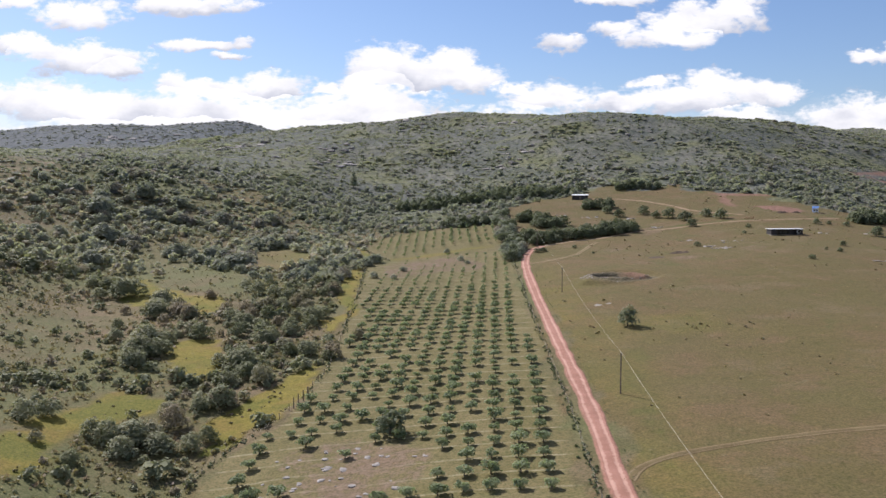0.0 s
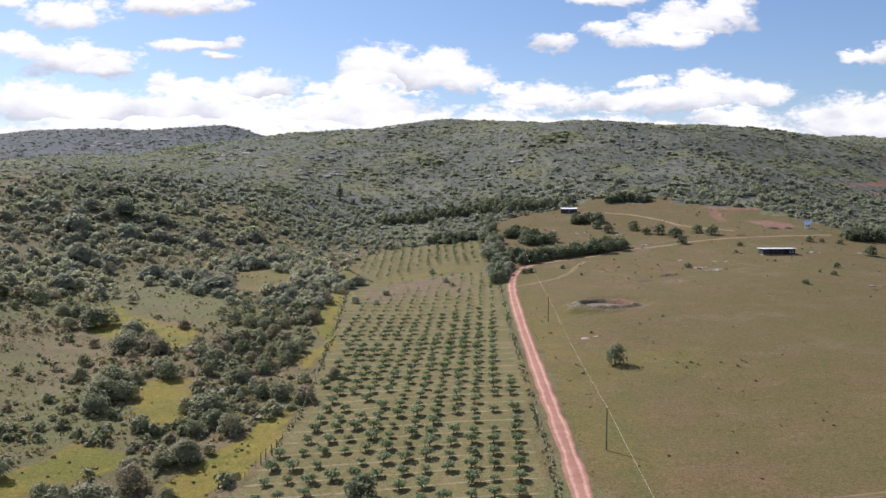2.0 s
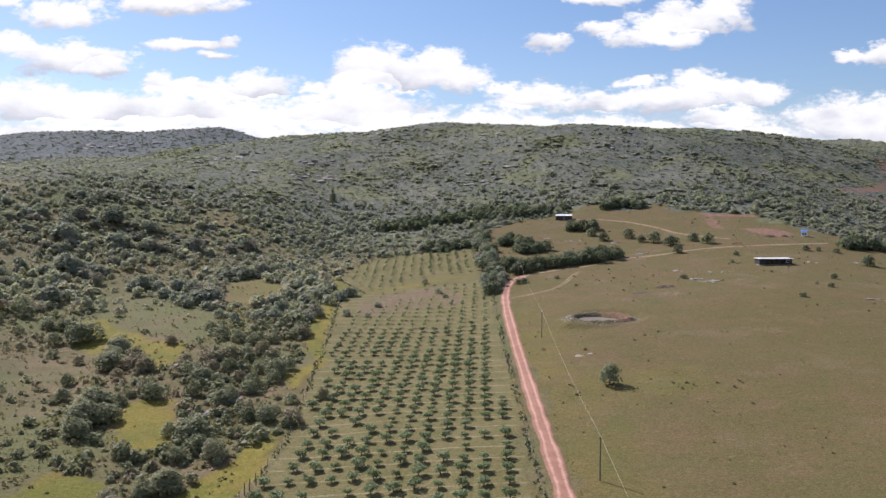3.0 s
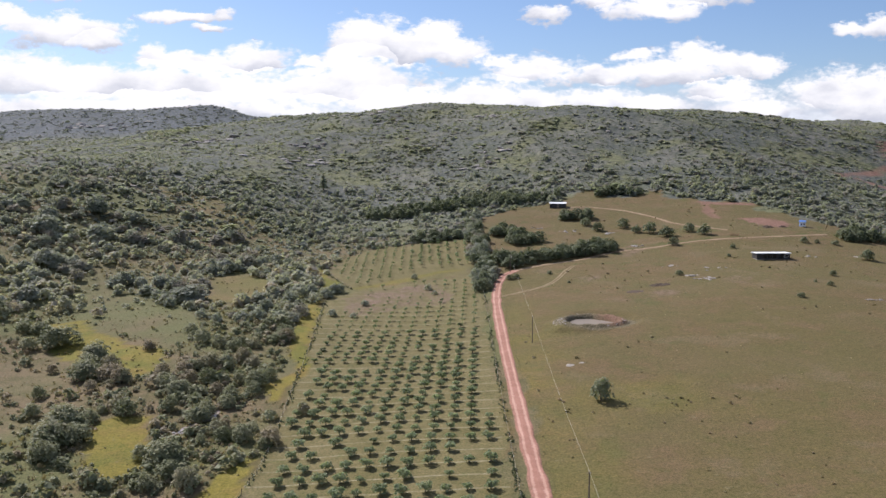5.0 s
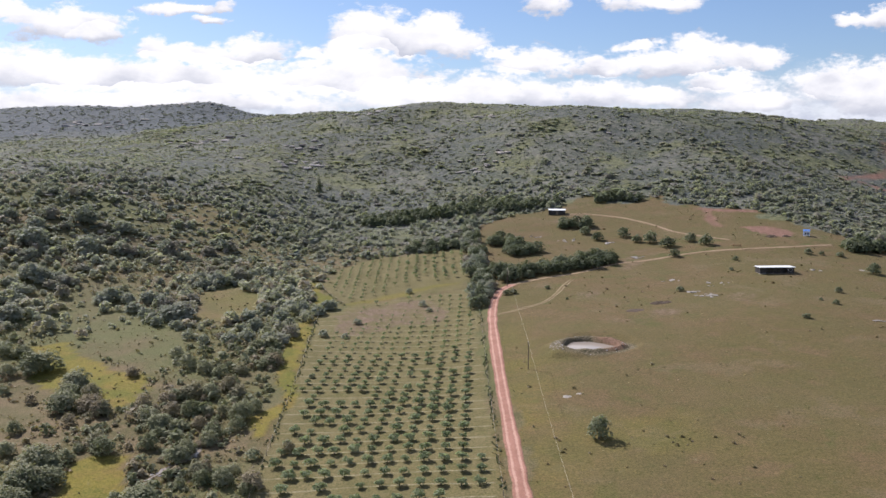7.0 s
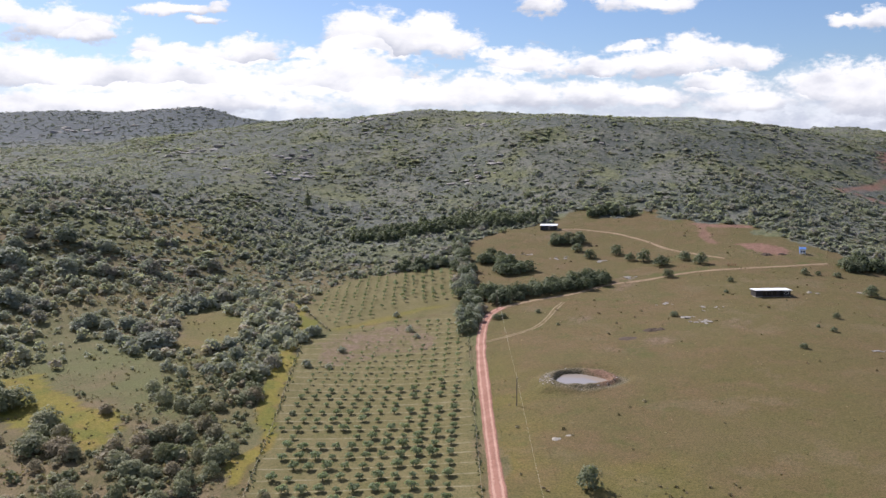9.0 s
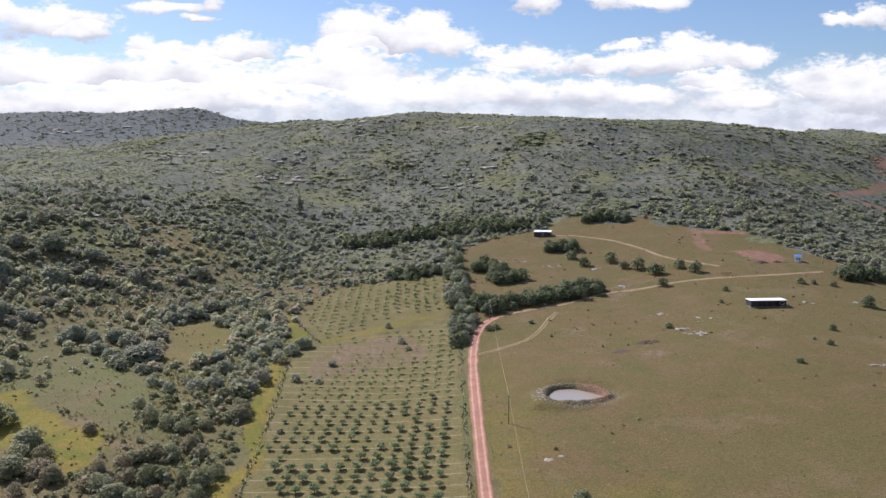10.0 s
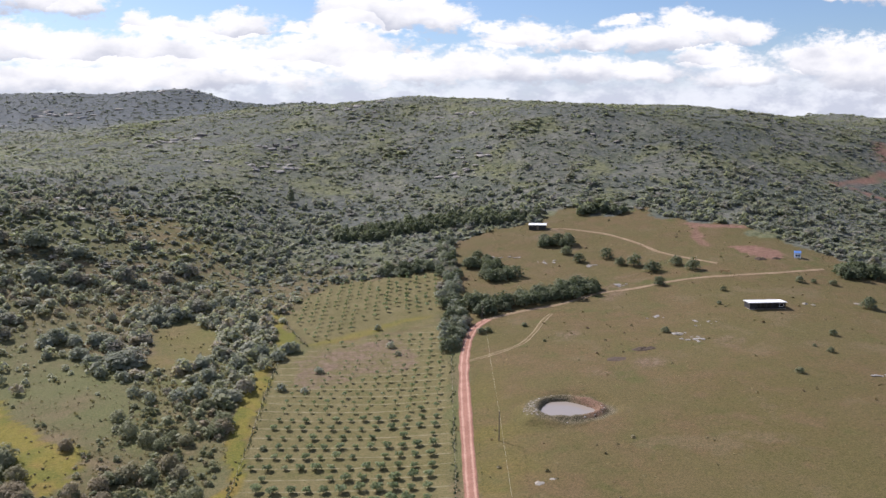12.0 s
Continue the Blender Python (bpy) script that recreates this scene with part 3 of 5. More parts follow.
def build_road(name, line, half, mat, label, ruts, lift, pace=1.6):
    """A dirt road that follows the ground: wheel tracks sunk below a low crown."""
    pts = curve_through(line, pace)
    cols = np.linspace(-1, 1, 13)
    verts, rut, verge = [], [], []
    for i, p in enumerate(pts):
        a, b = Vector(pts[max(i - 1, 0)]), Vector(pts[min(i + 1, len(pts) - 1)])
        side = Vector(((b - a).y, -(b - a).x)).normalized()
        w = half * (1 + 0.16 * float(lumps(p[0], p[1], 6, 71)))
        for c in cols:
            q = Vector(p) + side * (c * w)
            track = math.exp(-(((abs(c) - ruts) / 0.15) ** 2))
            z = ground_at(q.x, q.y) + lift - 0.07 * track - 0.22 * max(0, abs(c) - 0.86) / 0.14
            verts.append((q.x, q.y, z)), rut.append(track), verge.append(max(0, abs(c) - 0.62) / 0.38)
    n = len(cols)
    i = (np.arange(len(pts) - 1)[:, None] * n + np.arange(n - 1)[None]).ravel()
    me = mesh_from(name, verts, np.stack([i, i + 1, i + n + 1, i + n], -1)[:, ::-1], mat, True, rut=rut, verge=verge)
    return tagged(new(name, me), label, "road", kind="structure")


build_ground()
build_road("road", ROAD, 2.1, RED_DIRT, "rutted red dirt road beside the orchard", 0.46, 0.13)
build_road("road", LANE, 1.45, TAN_DIRT, "pale dirt lane curving below the hedge", 0.5, 0.12)
build_road("road", LOOP, 1.25, WHEEL_TRACKS, "faint twin wheel tracks through the pasture", 0.62, 0.09)
build_road("road", PATH, 1.1, FAINT_TRACKS, "faint wheel tracks crossing the pasture", 0.6, 0.09)
build_road("road", UPPER, 1.3, TAN_DIRT, "pale dirt track up to the white-roofed shed", 0.5, 0.12)

# pond water
level = float(broad(np.array([POND[0]]), np.array([POND[1]]))[0]) - 0.75
ring = [(POND[0] + 9.2 * 1.08 * math.cos(a), POND[1] + 9.2 * math.sin(a), level) for a in np.linspace(0, 2 * math.pi, 48, endpoint=False)]
water = mesh_from("water", ring, [list(range(48))], WATER)
tagged(new("water", water), "still pale pond water reflecting the sky", "water", kind="structure")
# ---------------------------------------------------------------- plants


def leafy(rng, lobes, count, size, outward=0.75, up=0.6):
    """Leaf clumps on the skins of overlapping lobes (x, y, z, rx, rz): arrays of places, four-cornered faces and rounded normals."""
    lobes = np.array(lobes, float)
    area = lobes[:, 3] * (lobes[:, 3] + lobes[:, 4])
    pick = rng.choice(len(lobes), count, p=area / area.sum())
    d = rng.normal(size=(count, 3))
    d /= np.linalg.norm(d, axis=1)[:, None]
    d[:, 2] = np.where(d[:, 2] < -0.35, -d[:, 2], d[:, 2])
    lo = lobes[pick]
    inner = rng.uniform(0, 1, count) < 0.12
    depth = np.where(inner, rng.uniform(0.5, 0.9, count), rng.uniform(0.86, 1.06, count))[:, None]
    c = lo[:, :3] + d * depth * np.stack([lo[:, 3], lo[:, 3], lo[:, 4]], -1)
    c[:, 2] = np.maximum(c[:, 2], size * 0.15)
    n = d * outward + rng.normal(size=(count, 3)) * (1 - outward) * 1.1 + np.array([0, 0, up])
    n /= np.linalg.norm(n, axis=1)[:, None]
    a = np.cross(n, rng.normal(size=(count, 3)))
    a /= np.linalg.norm(a, axis=1)[:, None]
    b = np.cross(n, a)
    s = size * rng.uniform(0.55, 1.35, count)[:, None]
    s = s * np.where(inner, 1.9, 1.0)[:, None]
    t = s * rng.uniform(0.65, 1.0, count)[:, None]
    bend = n * s * rng.uniform(-0.25, 0.05, count)[:, None]
    v = np.stack([c + a * s + bend, c + b * t, c - a * s * 0.9 + bend, c - b * t * 1.1], 1)
    soft = d * 0.85 + np.array([0, 0, 0.3]) + rng.normal(size=(count, 3)) * 0.12
    soft /= np.linalg.norm(soft, axis=1)[:, None]
    return v.reshape(-1, 3), np.arange(count * 4).reshape(-1, 4), np.repeat(soft, 4, 0)


def bush_lobes(rng, n, spread=0.56):
    """Lobes of a rounded, cauliflower-like bush about 1 in radius and 1.4 high."""
    out = [(0, 0, 0.5, 0.66, 0.6)]
    for ring, (h, sp, m) in enumerate(((0.32, 1.0, n), (0.70, 0.86, n - 1), (0.98, 0.42, max(3, n // 2)))):
        for k in range(m):
            a, r = 2 * math.pi * (k + 0.5 * ring + rng.uniform(-0.3, 0.3)) / m, spread * sp * rng.uniform(0.8, 1.15)
            s = rng.uniform(0.26, 0.42)
            out.append((r * math.cos(a), r * math.sin(a), h * rng.uniform(0.85, 1.12), s, s * rng.uniform(0.8, 1.0)))
    return out


def scattered(name, mat, protos, at, scale, squash, label, category, seed, tone=None):
    """One object of many plants, each a turned and scaled copy of a prototype's arrays."""
    rng = np.random.default_rng(seed)
    at = np.asarray(at, float)
    which = rng.integers(0, len(protos), len(at))
    turn = rng.uniform(0, 2 * math.pi, len(at))
    tone = 1.0 + (rng.uniform(0, 1, len(at)) if tone is None else np.clip(tone + rng.uniform(-0.22, 0.22, len(at)), 0, 0.99))
    V, F, T, N, base = [], [], [], [], 0
    for k, (pv, pf, pn) in enumerate(protos):
        m = np.where(which == k)[0]
        if not len(m):
            continue
        c, s = np.cos(turn[m])[:, None], np.sin(turn[m])[:, None]
        sc = np.asarray(scale)[m][:, None]
        x, y, z = pv[None, :, 0], pv[None, :, 1], pv[None, :, 2]
        v = np.stack([(x * c - y * s) * sc, (x * s + y * c) * sc, z * sc * np.asarray(squash)[m][:, None]], -1) + at[m][:, None, :]
        f = pf[None] + (base + np.arange(len(m)) * len(pv))[:, None, None]
        V.append(v.reshape(-1, 3)), F.append(f.reshape(-1, pf.shape[1])), T.append(np.repeat(tone[m], len(pv)))
        nx, ny, nz = pn[None, :, 0], pn[None, :, 1], pn[None, :, 2] + 0 * c
        N.append(np.stack([nx * c - ny * s, nx * s + ny * c, nz], -1).reshape(-1, 3))
        base += len(m) * len(pv)
    me = mesh_from(name, np.concatenate(V), np.concatenate(F), mat, normals=np.concatenate(N), tone=np.concatenate(T))
    return tagged(new(name, me), label, category, kind="stuff")


def on_ground(x, y, sink=0.1):
    return np.stack([x, y, height(x, y) - sink], -1)


def tapered(path, radii, sides=7):
    """A tube through path with a radius at each point."""
    bm = bmesh.new()
    rings = []
    for i, p in enumerate(path):
        p = Vector(p)
        d = (Vector(path[min(i + 1, len(path) - 1)]) - Vector(path[max(i - 1, 0)])).normalized()
        u = d.orthogonal().normalized()
        w = d.cross(u)
        rings.append([bm.verts.new(p + (u * math.cos(a) + w * math.sin(a)) * radii[i]) for a in [2 * math.pi * k / sides for k in range(sides)]])
    for a, b in zip(rings, rings[1:]):
        for k in range(sides):
            bm.faces.new((a[k], a[(k + 1) % sides], b[(k + 1) % sides], b[k]))
    bm.faces.new(rings[0][::-1]), bm.faces.new(rings[-1])
    return bm


def joined(bms):
    out = bmesh.new()
    for b in bms:
        me = bpy.data.meshes.new("piece")
        b.to_mesh(me)
        b.free()
        out.from_mesh(me)
        bpy.data.meshes.remove(me)
    return out


def part(name, bm, mat, parent=None, label=""):
    """A bmesh as one mesh object, a part of parent."""
    me = bpy.data.meshes.new(name)
    bm.to_mesh(me)
    bm.free()
    me.materials.append(mat)
    ob = new(name, me)
    ob.parent = parent
    return tagged(ob, label) if label else ob


rng = np.random.default_rng(7)
BUSHES, FAR_BUSHES, GREENS = [], [], []
for k in range(7):
    lobes = bush_lobes(rng, 7 + k % 3)
    for stock, mat, count, size in ((BUSHES, BUSH, 1150, 0.058), (FAR_BUSHES, HAZED_SLOPE_BUSH, 430, 0.092), (GREENS, OAK, 560, 0.08)):
        v, f, n = leafy(rng, lobes, count, size)
        stock.append(mesh_from("bush_crown", v, f, mat, normals=n, tone=np.zeros(len(v))))
MID = [leafy(rng, bush_lobes(rng, 5), 82, 0.185) for k in range(8)]
FAR = [leafy(rng, bush_lobes(rng, 3), 8, 0.54, 0.6, 0.8) for k in range(8)]
DRY = [leafy(rng, [(0, 0, 0.25, 0.6, 0.4)], 5, 0.4, 0.15, 0.0) for k in range(8)]
SMALL = [leafy(rng, [(0, 0, 0.3, 0.7, 0.5)], 14, 0.42, 0.35) for k in range(6)]

# --- orchard
TREE_LABEL = "young olive tree with grey-green rounded crown"


def olive_parts(k):
    r = np.random.default_rng(100 + k)
    lobes = [(0, 0, 1.1, 0.95, 0.8)]
    limbs = [tapered([(0, 0, -0.15), (r.uniform(-0.06, 0.06), 0.03, 0.4), (0, 0, 0.8)], [0.11, 0.085, 0.07])]
    for j in range(7):
        a = 2 * math.pi * (j + r.uniform(-0.3, 0.3)) / 7
        d = r.uniform(0.55, 0.95)
        tip = (d * math.cos(a), d * math.sin(a), r.uniform(0.65, 1.65))
        lobes.append((*tip, r.uniform(0.42, 0.68), r.uniform(0.45, 0.7)))
        limbs.append(tapered([(0, 0, 0.7), (tip[0] * 0.5, tip[1] * 0.5, 1.1), tip], [0.06, 0.045, 0.02], 5))
    v, f, n = leafy(r, lobes, 360, 0.16, 0.6, 0.35)
    crown = mesh_from("crown", v, f, OLIVE, normals=n, tone=np.zeros(len(v)))
    bm = joined(limbs)
    trunk = bpy.data.meshes.new("trunk")
    bm.to_mesh(trunk)
    bm.free()
    trunk.materials.append(BARK)
    return trunk, crown


def olive_tree(meshes, x, y, size, turn, label=TREE_LABEL):
    ob = new("olive_tree")
    ob.empty_display_size = 0.3
    for name, me in zip(("trunk", "crown"), meshes):
        p = new(name, me)
        p.parent = ob
    ob.matrix_basis = pose(x, y, ground_at(x, y), 0, 0, turn) @ Matrix.Diagonal((size * 1.14, size * 1.14, size * 0.9, 1))
    return tagged(ob, label, "tree", "olive trees in the orchard")


OLIVES = [olive_parts(k) for k in range(6)]


def orchard_grid():
    spots = []
    for row in range(-2, 39):
        for col in range(0, 13):
            c = 143.3 + 6.74 * row
            y = c
            x = 19.9 - 4.42 * col + 0.062 * (y - 185)
            y = c - 0.06 * x
            x, y = x + random.gauss(0, 0.16), y + random.gauss(0, 0.22)
            if not inside(np.array([x - 3.2]), np.array([y]), ORCHARD)[0] or not inside(np.array([x + 1.5]), np.array([y + 4.5]), ORCHARD)[0]:
                continue
            if col == 0 and y > 236:
                continue
            if inside(np.array([x]), np.array([y]), STONY)[0] and random.random() < 0.85:
                continue
            thin = inside(np.array([x]), np.array([y]), BARREN)[0]
            if random.random() < (0.45 if thin else 0.045):
                continue
            young = float(step(y, 255, 330))
            size = (1.06 - 0.26 * young) * random.uniform(0.7, 1.15) * (0.7 if thin else 1.0)
            spots.append((x, y, size))
    return spots


def top_grid():
    spots = []
    for row in range(0, 14):
        for col in range(0, 15):
            x = 27.5 - 4.6 * col
            y = 421 + 0.40 * (x - 27) + 6.1 * row
            x, y = x + random.gauss(0, 0.2), y + random.gauss(0, 0.25)
            gone = 421 + 0.4 * (x - 27) + 13 > y and x > -8
            if gone or not inside(np.array([x - 2.5]), np.array([y + 2.5]), TOP_FIELD)[0] or random.random() < 0.12:
                continue
            spots.append((x, y, random.uniform(0.7, 1.05) * (0.85 if x < 0 else 1.1)))
    return spots


grove = sorted(orchard_grid(), key=lambda s: s[1])
for x, y, s in grove[:300]:
    olive_tree(random.choice(OLIVES), x, y, s, random.uniform(0, 360))
rest = np.array(grove[300:] + top_grid())
far_olive = []
for k in range(6):
    r = np.random.default_rng(140 + k)
    v, f, n = leafy(r, [(0, 0, 1.6, 0.9, 0.75), (0.6, 0.3, 1.5, 0.55, 0.5), (-0.5, 0.2, 1.8, 0.6, 0.5)], 80, 0.24, 0.55)
    w = 0.09
    stem = np.array([(-w, 0, -0.1), (w, 0, -0.1), (w, 0, 1.5), (-w, 0, 1.5), (0, -w, -0.1), (0, w, -0.1), (0, w, 1.5), (0, -w, 1.5)])
    far_olive.append((np.concatenate([v, stem]), np.concatenate([f, len(v) + np.arange(8).reshape(2, 4)]), np.concatenate([n, np.tile((0, -0.6, 0.8), (8, 1))])))
scattered("olive_trees", OLIVE, far_olive, on_ground(rest[:, 0], rest[:, 1], 0.0), rest[:, 2], np.ones(len(rest)), "rows of small young olive trees in mown grass", "trees", 5)

# --- big bushes of the valley: east, north, radius
LOWER = [(-113, 306, 8.1), (-82, 300, 2.1), (-127, 320, 4.8), (-123, 303, 3.6), (-93, 270, 6.2), (-85, 270, 5.2), (-79, 266, 3.4), (-99, 257, 2.6), (-86, 260, 2.5), (-69, 239, 3.8), (-84, 237, 4.2), (-77, 236, 3.0), (-76, 242, 1.9), (-80, 219, 6.5), (-75, 223, 4.3), (-79, 213, 4.2), (-52, 212, 6.0), (-57, 214, 2.7), (-105, 280, 2.3), (-94, 242, 3.2), (-88, 281, 3.6), (-95, 282, 4.6), (-49, 184, 4.4)]
NEAR = [(-49,185,4.0),(-59,164,6.0),(-56,173,3.7),(-69,164,3.0),(-48,204,3.5),(-80,229,7.2),(-79,214,3.1),(-51,212,3.7),(-72,243,3.4),(-67,150,2.3),(-65,162,3.6),(-47,167,2.6),(-59,180,2.6),(-43,199,3.4),(-55,161,4.1),(-49,162,2.9),(-61,157,3.5),(-53,183,2.6),(-51,199,2.8),(-64,202,2.8),(-96,290,6.0),(-80,266,3.3),(-82,298,2.5),(-87,372,7.5),(-76,156,1.8),(-83,166,3.1),(-81,171,3.2),(-49,236,2.9),(-45,246,3.0),(-41,262,3.5),(-30,219,2.2),(-36,223,3.0),(-43,228,3.1)]
MIDDLE = [(-125, 388, 5.1), (-122, 394, 5.8), (-120, 377, 2.4), (-108, 378, 4.9), (-108, 392, 5.7), (-101, 369, 4.7), (-87, 366, 8.1), (-90, 396, 5.0), (-91, 371, 5.9), (-93, 358, 3.2), (-86, 356, 2.5), (-93, 421, 5.3), (-86, 428, 6.8), (-94, 447, 4.2), (-76, 340, 2.7), (-69, 334, 2.6), (-65, 342, 2.1), (-67, 307, 3.8), (-74, 319, 3.0), (-104, 393, 5.0), (-97, 384, 6.1), (-115, 391, 4.5)]
CREEK = [(-60, 335, 4.2), (-55, 339, 4.2), (-49, 328, 3.5), (-42, 308, 4.7), (-41, 315, 4.3), (-49, 302, 2.8), (-53, 305, 2.6), (-58, 280, 4.3), (-53, 280, 3.5), (-61, 279, 2.6), (-40, 264, 3.2), (-38, 269, 2.9), (-46, 266, 2.3), (-60, 256, 4.8), (-65, 260, 4.1), (-69, 269, 3.4), (-56, 255, 2.4), (-50, 257, 2.8), (-45, 250, 3.5), (-40, 256, 2.7), (-59, 243, 3.0), (-50, 235, 3.7), (-49, 240, 3.0), (-46, 224, 1.7), (-41, 224, 2.8), (-37, 225, 2.8), (-29, 220, 3.4), (-42, 231, 2.1), (-35, 229, 2.1), (-24, 240, 2.3)]
THICKET = [(-55, 299, 3.2), (-60, 302, 3.3), (-49, 285, 3.5), (-45, 281, 3.1), (-64, 274, 3.4), (-60, 265, 3.3), (-55, 265, 3.3), (-42, 335, 4.1), (-40, 343, 3.8), (-46, 335, 4.1), (-55, 355, 4.0), (-61, 368, 4.6), (-48, 368, 4.1), (-57, 382, 4.7), (-41, 381, 4.7), (-34, 377, 4.2), (-30, 386, 4.7), (-46, 386, 4.8)]
SLOPE = [(-166, 394, 4.7), (-162, 405, 8.2), (-158, 411, 4.8), (-149, 407, 5.1), (-182, 447, 9.1), (-185, 464, 7.0), (-168, 447, 4.5), (-174, 474, 4.7), (-158, 453, 7.5), (-170, 483, 9.6), (-151, 484, 6.3), (-142, 458, 6.0), (-136, 461, 4.5), (-123, 468, 7.5), (-149, 428, 4.2), (-147, 441, 3.6), (-203, 474, 5.5), (-188, 483, 6.5), (-179, 592, 5.8), (-183, 586, 5.8), (-192, 524, 4.4), (-187, 533, 6.0), (-102, 474, 6.0), (-98, 488, 6.2), (-79, 440, 5.5), (-83, 441, 3.5), (-96, 431, 5.5), (-148, 356, 7.2), (-150, 370, 5.0), (-133, 321, 3.2)]


STEM = bpy.data.meshes.new("trunk")
stem = joined([tapered([(0, 0, -0.1), (0.02, 0.01, 0.25), (0, 0, 0.6)], [0.075, 0.055, 0.04]), tapered([(0, 0, 0.3), (0.2, 0.1, 0.7)], [0.035, 0.015], 5), tapered([(0, 0, 0.35), (-0.2, -0.05, 0.75)], [0.035, 0.015], 5)])
stem.to_mesh(STEM)
stem.free()
STEM.materials.append(BARK)


def big_bush(x, y, r, label, group, tall=1.0, category="bush", name="bush", pale=False):
    at = pose(x, y, ground_at(x, y) - 0.15, 0, 0, random.uniform(0, 360)) @ Matrix.Diagonal((r, r, r * tall * random.uniform(0.78, 1.0), 1))
    if category == "tree":
        ob = new(name)
        ob.empty_display_size = 0.3
        for key, me in (("trunk", STEM), ("crown", random.choice(FAR_BUSHES if pale else GREENS))):
            new(key, me).parent = ob
    else:
        # bushes past 330 m take the haze-paled leaves
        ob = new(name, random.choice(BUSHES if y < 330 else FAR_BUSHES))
    ob.matrix_basis = at
    return tagged(ob, label, category, group)


for x, y, r in LOWER + NEAR + MIDDLE + CREEK + THICKET + SLOPE:
    k = 1 if r < 4.5 else 2
    for j in range(k):
        big_bush(x + (j * random.uniform(-0.5, 0.5) * r), y + 0.45 * r + (j * random.uniform(-0.3, 0.3) * r), r * (1.0 if k == 1 else 0.82), "dense grey-green evergreen bush in the scrubby valley", "valley bushes", 1.15 if r < 4 else 0.95)
west = random.Random(12)
for k in range(420):
    x, y = west.uniform(-235, -45), west.uniform(372, 560)
    if len([1 for a, b, r in SLOPE + MIDDLE if (a - x) ** 2 + (b - y) ** 2 < 25]) or open_land(np.array([x]), np.array([y]))[0] or inside(np.array([x]), np.array([y]), GRASSY)[0] or inside(np.array([x]), np.array([y]), DRY_FIELD)[0] or rough(x, y, 40, 55) < -0.05 or x / (y + 60) < -0.5:
        continue
    if any(inside(np.array([x]), np.array([y]), m)[0] for m in MEADOWS):
        continue
    big_bush(x, y, west.uniform(1.8, 4.2), "rounded grey-green bush on the scrubby slope", "slope bushes", 0.95)
big_bush(51.5, 236.5, 3.7, "lone bushy tree standing in the pasture", "lone bushes", 1.3, "tree", "lone_tree")
for x, y, r in ((-17, 363, 2.2), (-28, 346, 2.4), (-20, 344, 1.8), (8, 389, 2.2), (11, 380, 1.6), (2, 412, 2.0), (-26, 299, 1.3)):
    big_bush(x, y, r, "dark self-sown bush among the young olives", "orchard bushes", 1.0)
big_bush(-10, 160.5, 3.9, "dark dense bush at the stony corner of the orchard", "lone bushes", 1.1, "tree", "lone_tree")
PASTURE_TREES = [(98, 511, 3.4), (102, 496, 3.3), (117, 500, 3.6), (121, 486, 2.9), (127, 482, 4.0), (133, 470, 4.4), (147, 478, 3.4), (152, 468, 3.8), (130, 447, 2.9), (113, 379, 1.9), (154, 431, 1.8), (145, 411, 1.3), (205, 404, 3.4), (193, 442, 2.4), (199, 441, 1.7), (207, 439, 2.3), (220, 453, 4.2), (227, 458, 5.0), (234, 456, 4.0), (142, 328, 1.7), (162, 348, 1.6), (159, 354, 0.9), (172, 367, 1.8), (62, 402, 1.5), (44, 398, 2.2), (47, 399, 2.0), (67, 380, 0.9)]
for x, y, r in PASTURE_TREES:
    big_bush(x, y, r * (1.22 if r > 2.5 else 1.05), "rounded dark evergreen tree in the pasture", "pasture trees", 1.05, "tree", "pasture_tree")

# --- hedges and groves beside the road
GROVES = [
    [(28.8, 380), (33.5, 381), (37, 398), (40, 420), (40, 450), (39, 480), (38, 545), (32, 548), (30, 500), (29, 440)],
    [(41, 419), (58, 425), (76, 431), (96, 439), (104, 447), (97, 455), (82, 447), (66, 441), (52, 440), (41, 442)],
    [(42, 496), (58, 493), (61, 506), (52, 512), (42, 511)],
    [(50, 468), (64, 470), (71, 480), (62, 487), (50, 484)],
    [(84, 526), (102, 522), (105, 530), (96, 536), (86, 535)],
    [(0, 494), (12, 491), (26, 497), (28, 506), (10, 503), (0, 500)],
    [(-34, 576), (-14, 570), (0, 567), (16, 572), (40, 578), (61, 577), (80, 579), (96, 590), (70, 602), (30, 606), (0, 596), (-30, 592)],
    [(120, 584), (134, 584), (142, 578), (147, 586), (136, 598), (120, 593)],
    [(214, 448), (226, 450), (250, 452), (300, 445), (300, 462), (240, 468), (216, 460)],
]
far_grove = []
for k, area in enumerate(GROVES):
    gx, gy = np.array(area).T
    for x in np.arange(gx.min(), gx.max(), 4.3):
        for y in np.arange(gy.min(), gy.max(), 4.3):
            px, py = x + random.uniform(-1.6, 1.6), y + random.uniform(-1.6, 1.6)
            if not inside(np.array([px]), np.array([py]), area)[0] or random.random() > 0.88:
                continue
            r, tall = random.uniform(2.6, 4.3), random.uniform(0.95, 1.3)
            if 0 < k < 5:
                r *= 1.18
            if k < 6:
                big_bush(px, py, r, "bushy evergreen tree of the roadside grove", "grove trees", tall, "tree", "grove_tree", k == 0 and random.random() < 0.6)
            else:
                far_grove.append((px, py, r, tall))
far_grove = np.array(far_grove)
WOOD = [leafy(rng, bush_lobes(rng, 6), 260, 0.13) for k in range(5)]
scattered("grove", OAK, WOOD, on_ground(far_grove[:, 0], far_grove[:, 1], 0.2), far_grove[:, 2], far_grove[:, 3], "evergreen woodland at the foot of the hill", "trees", 6)
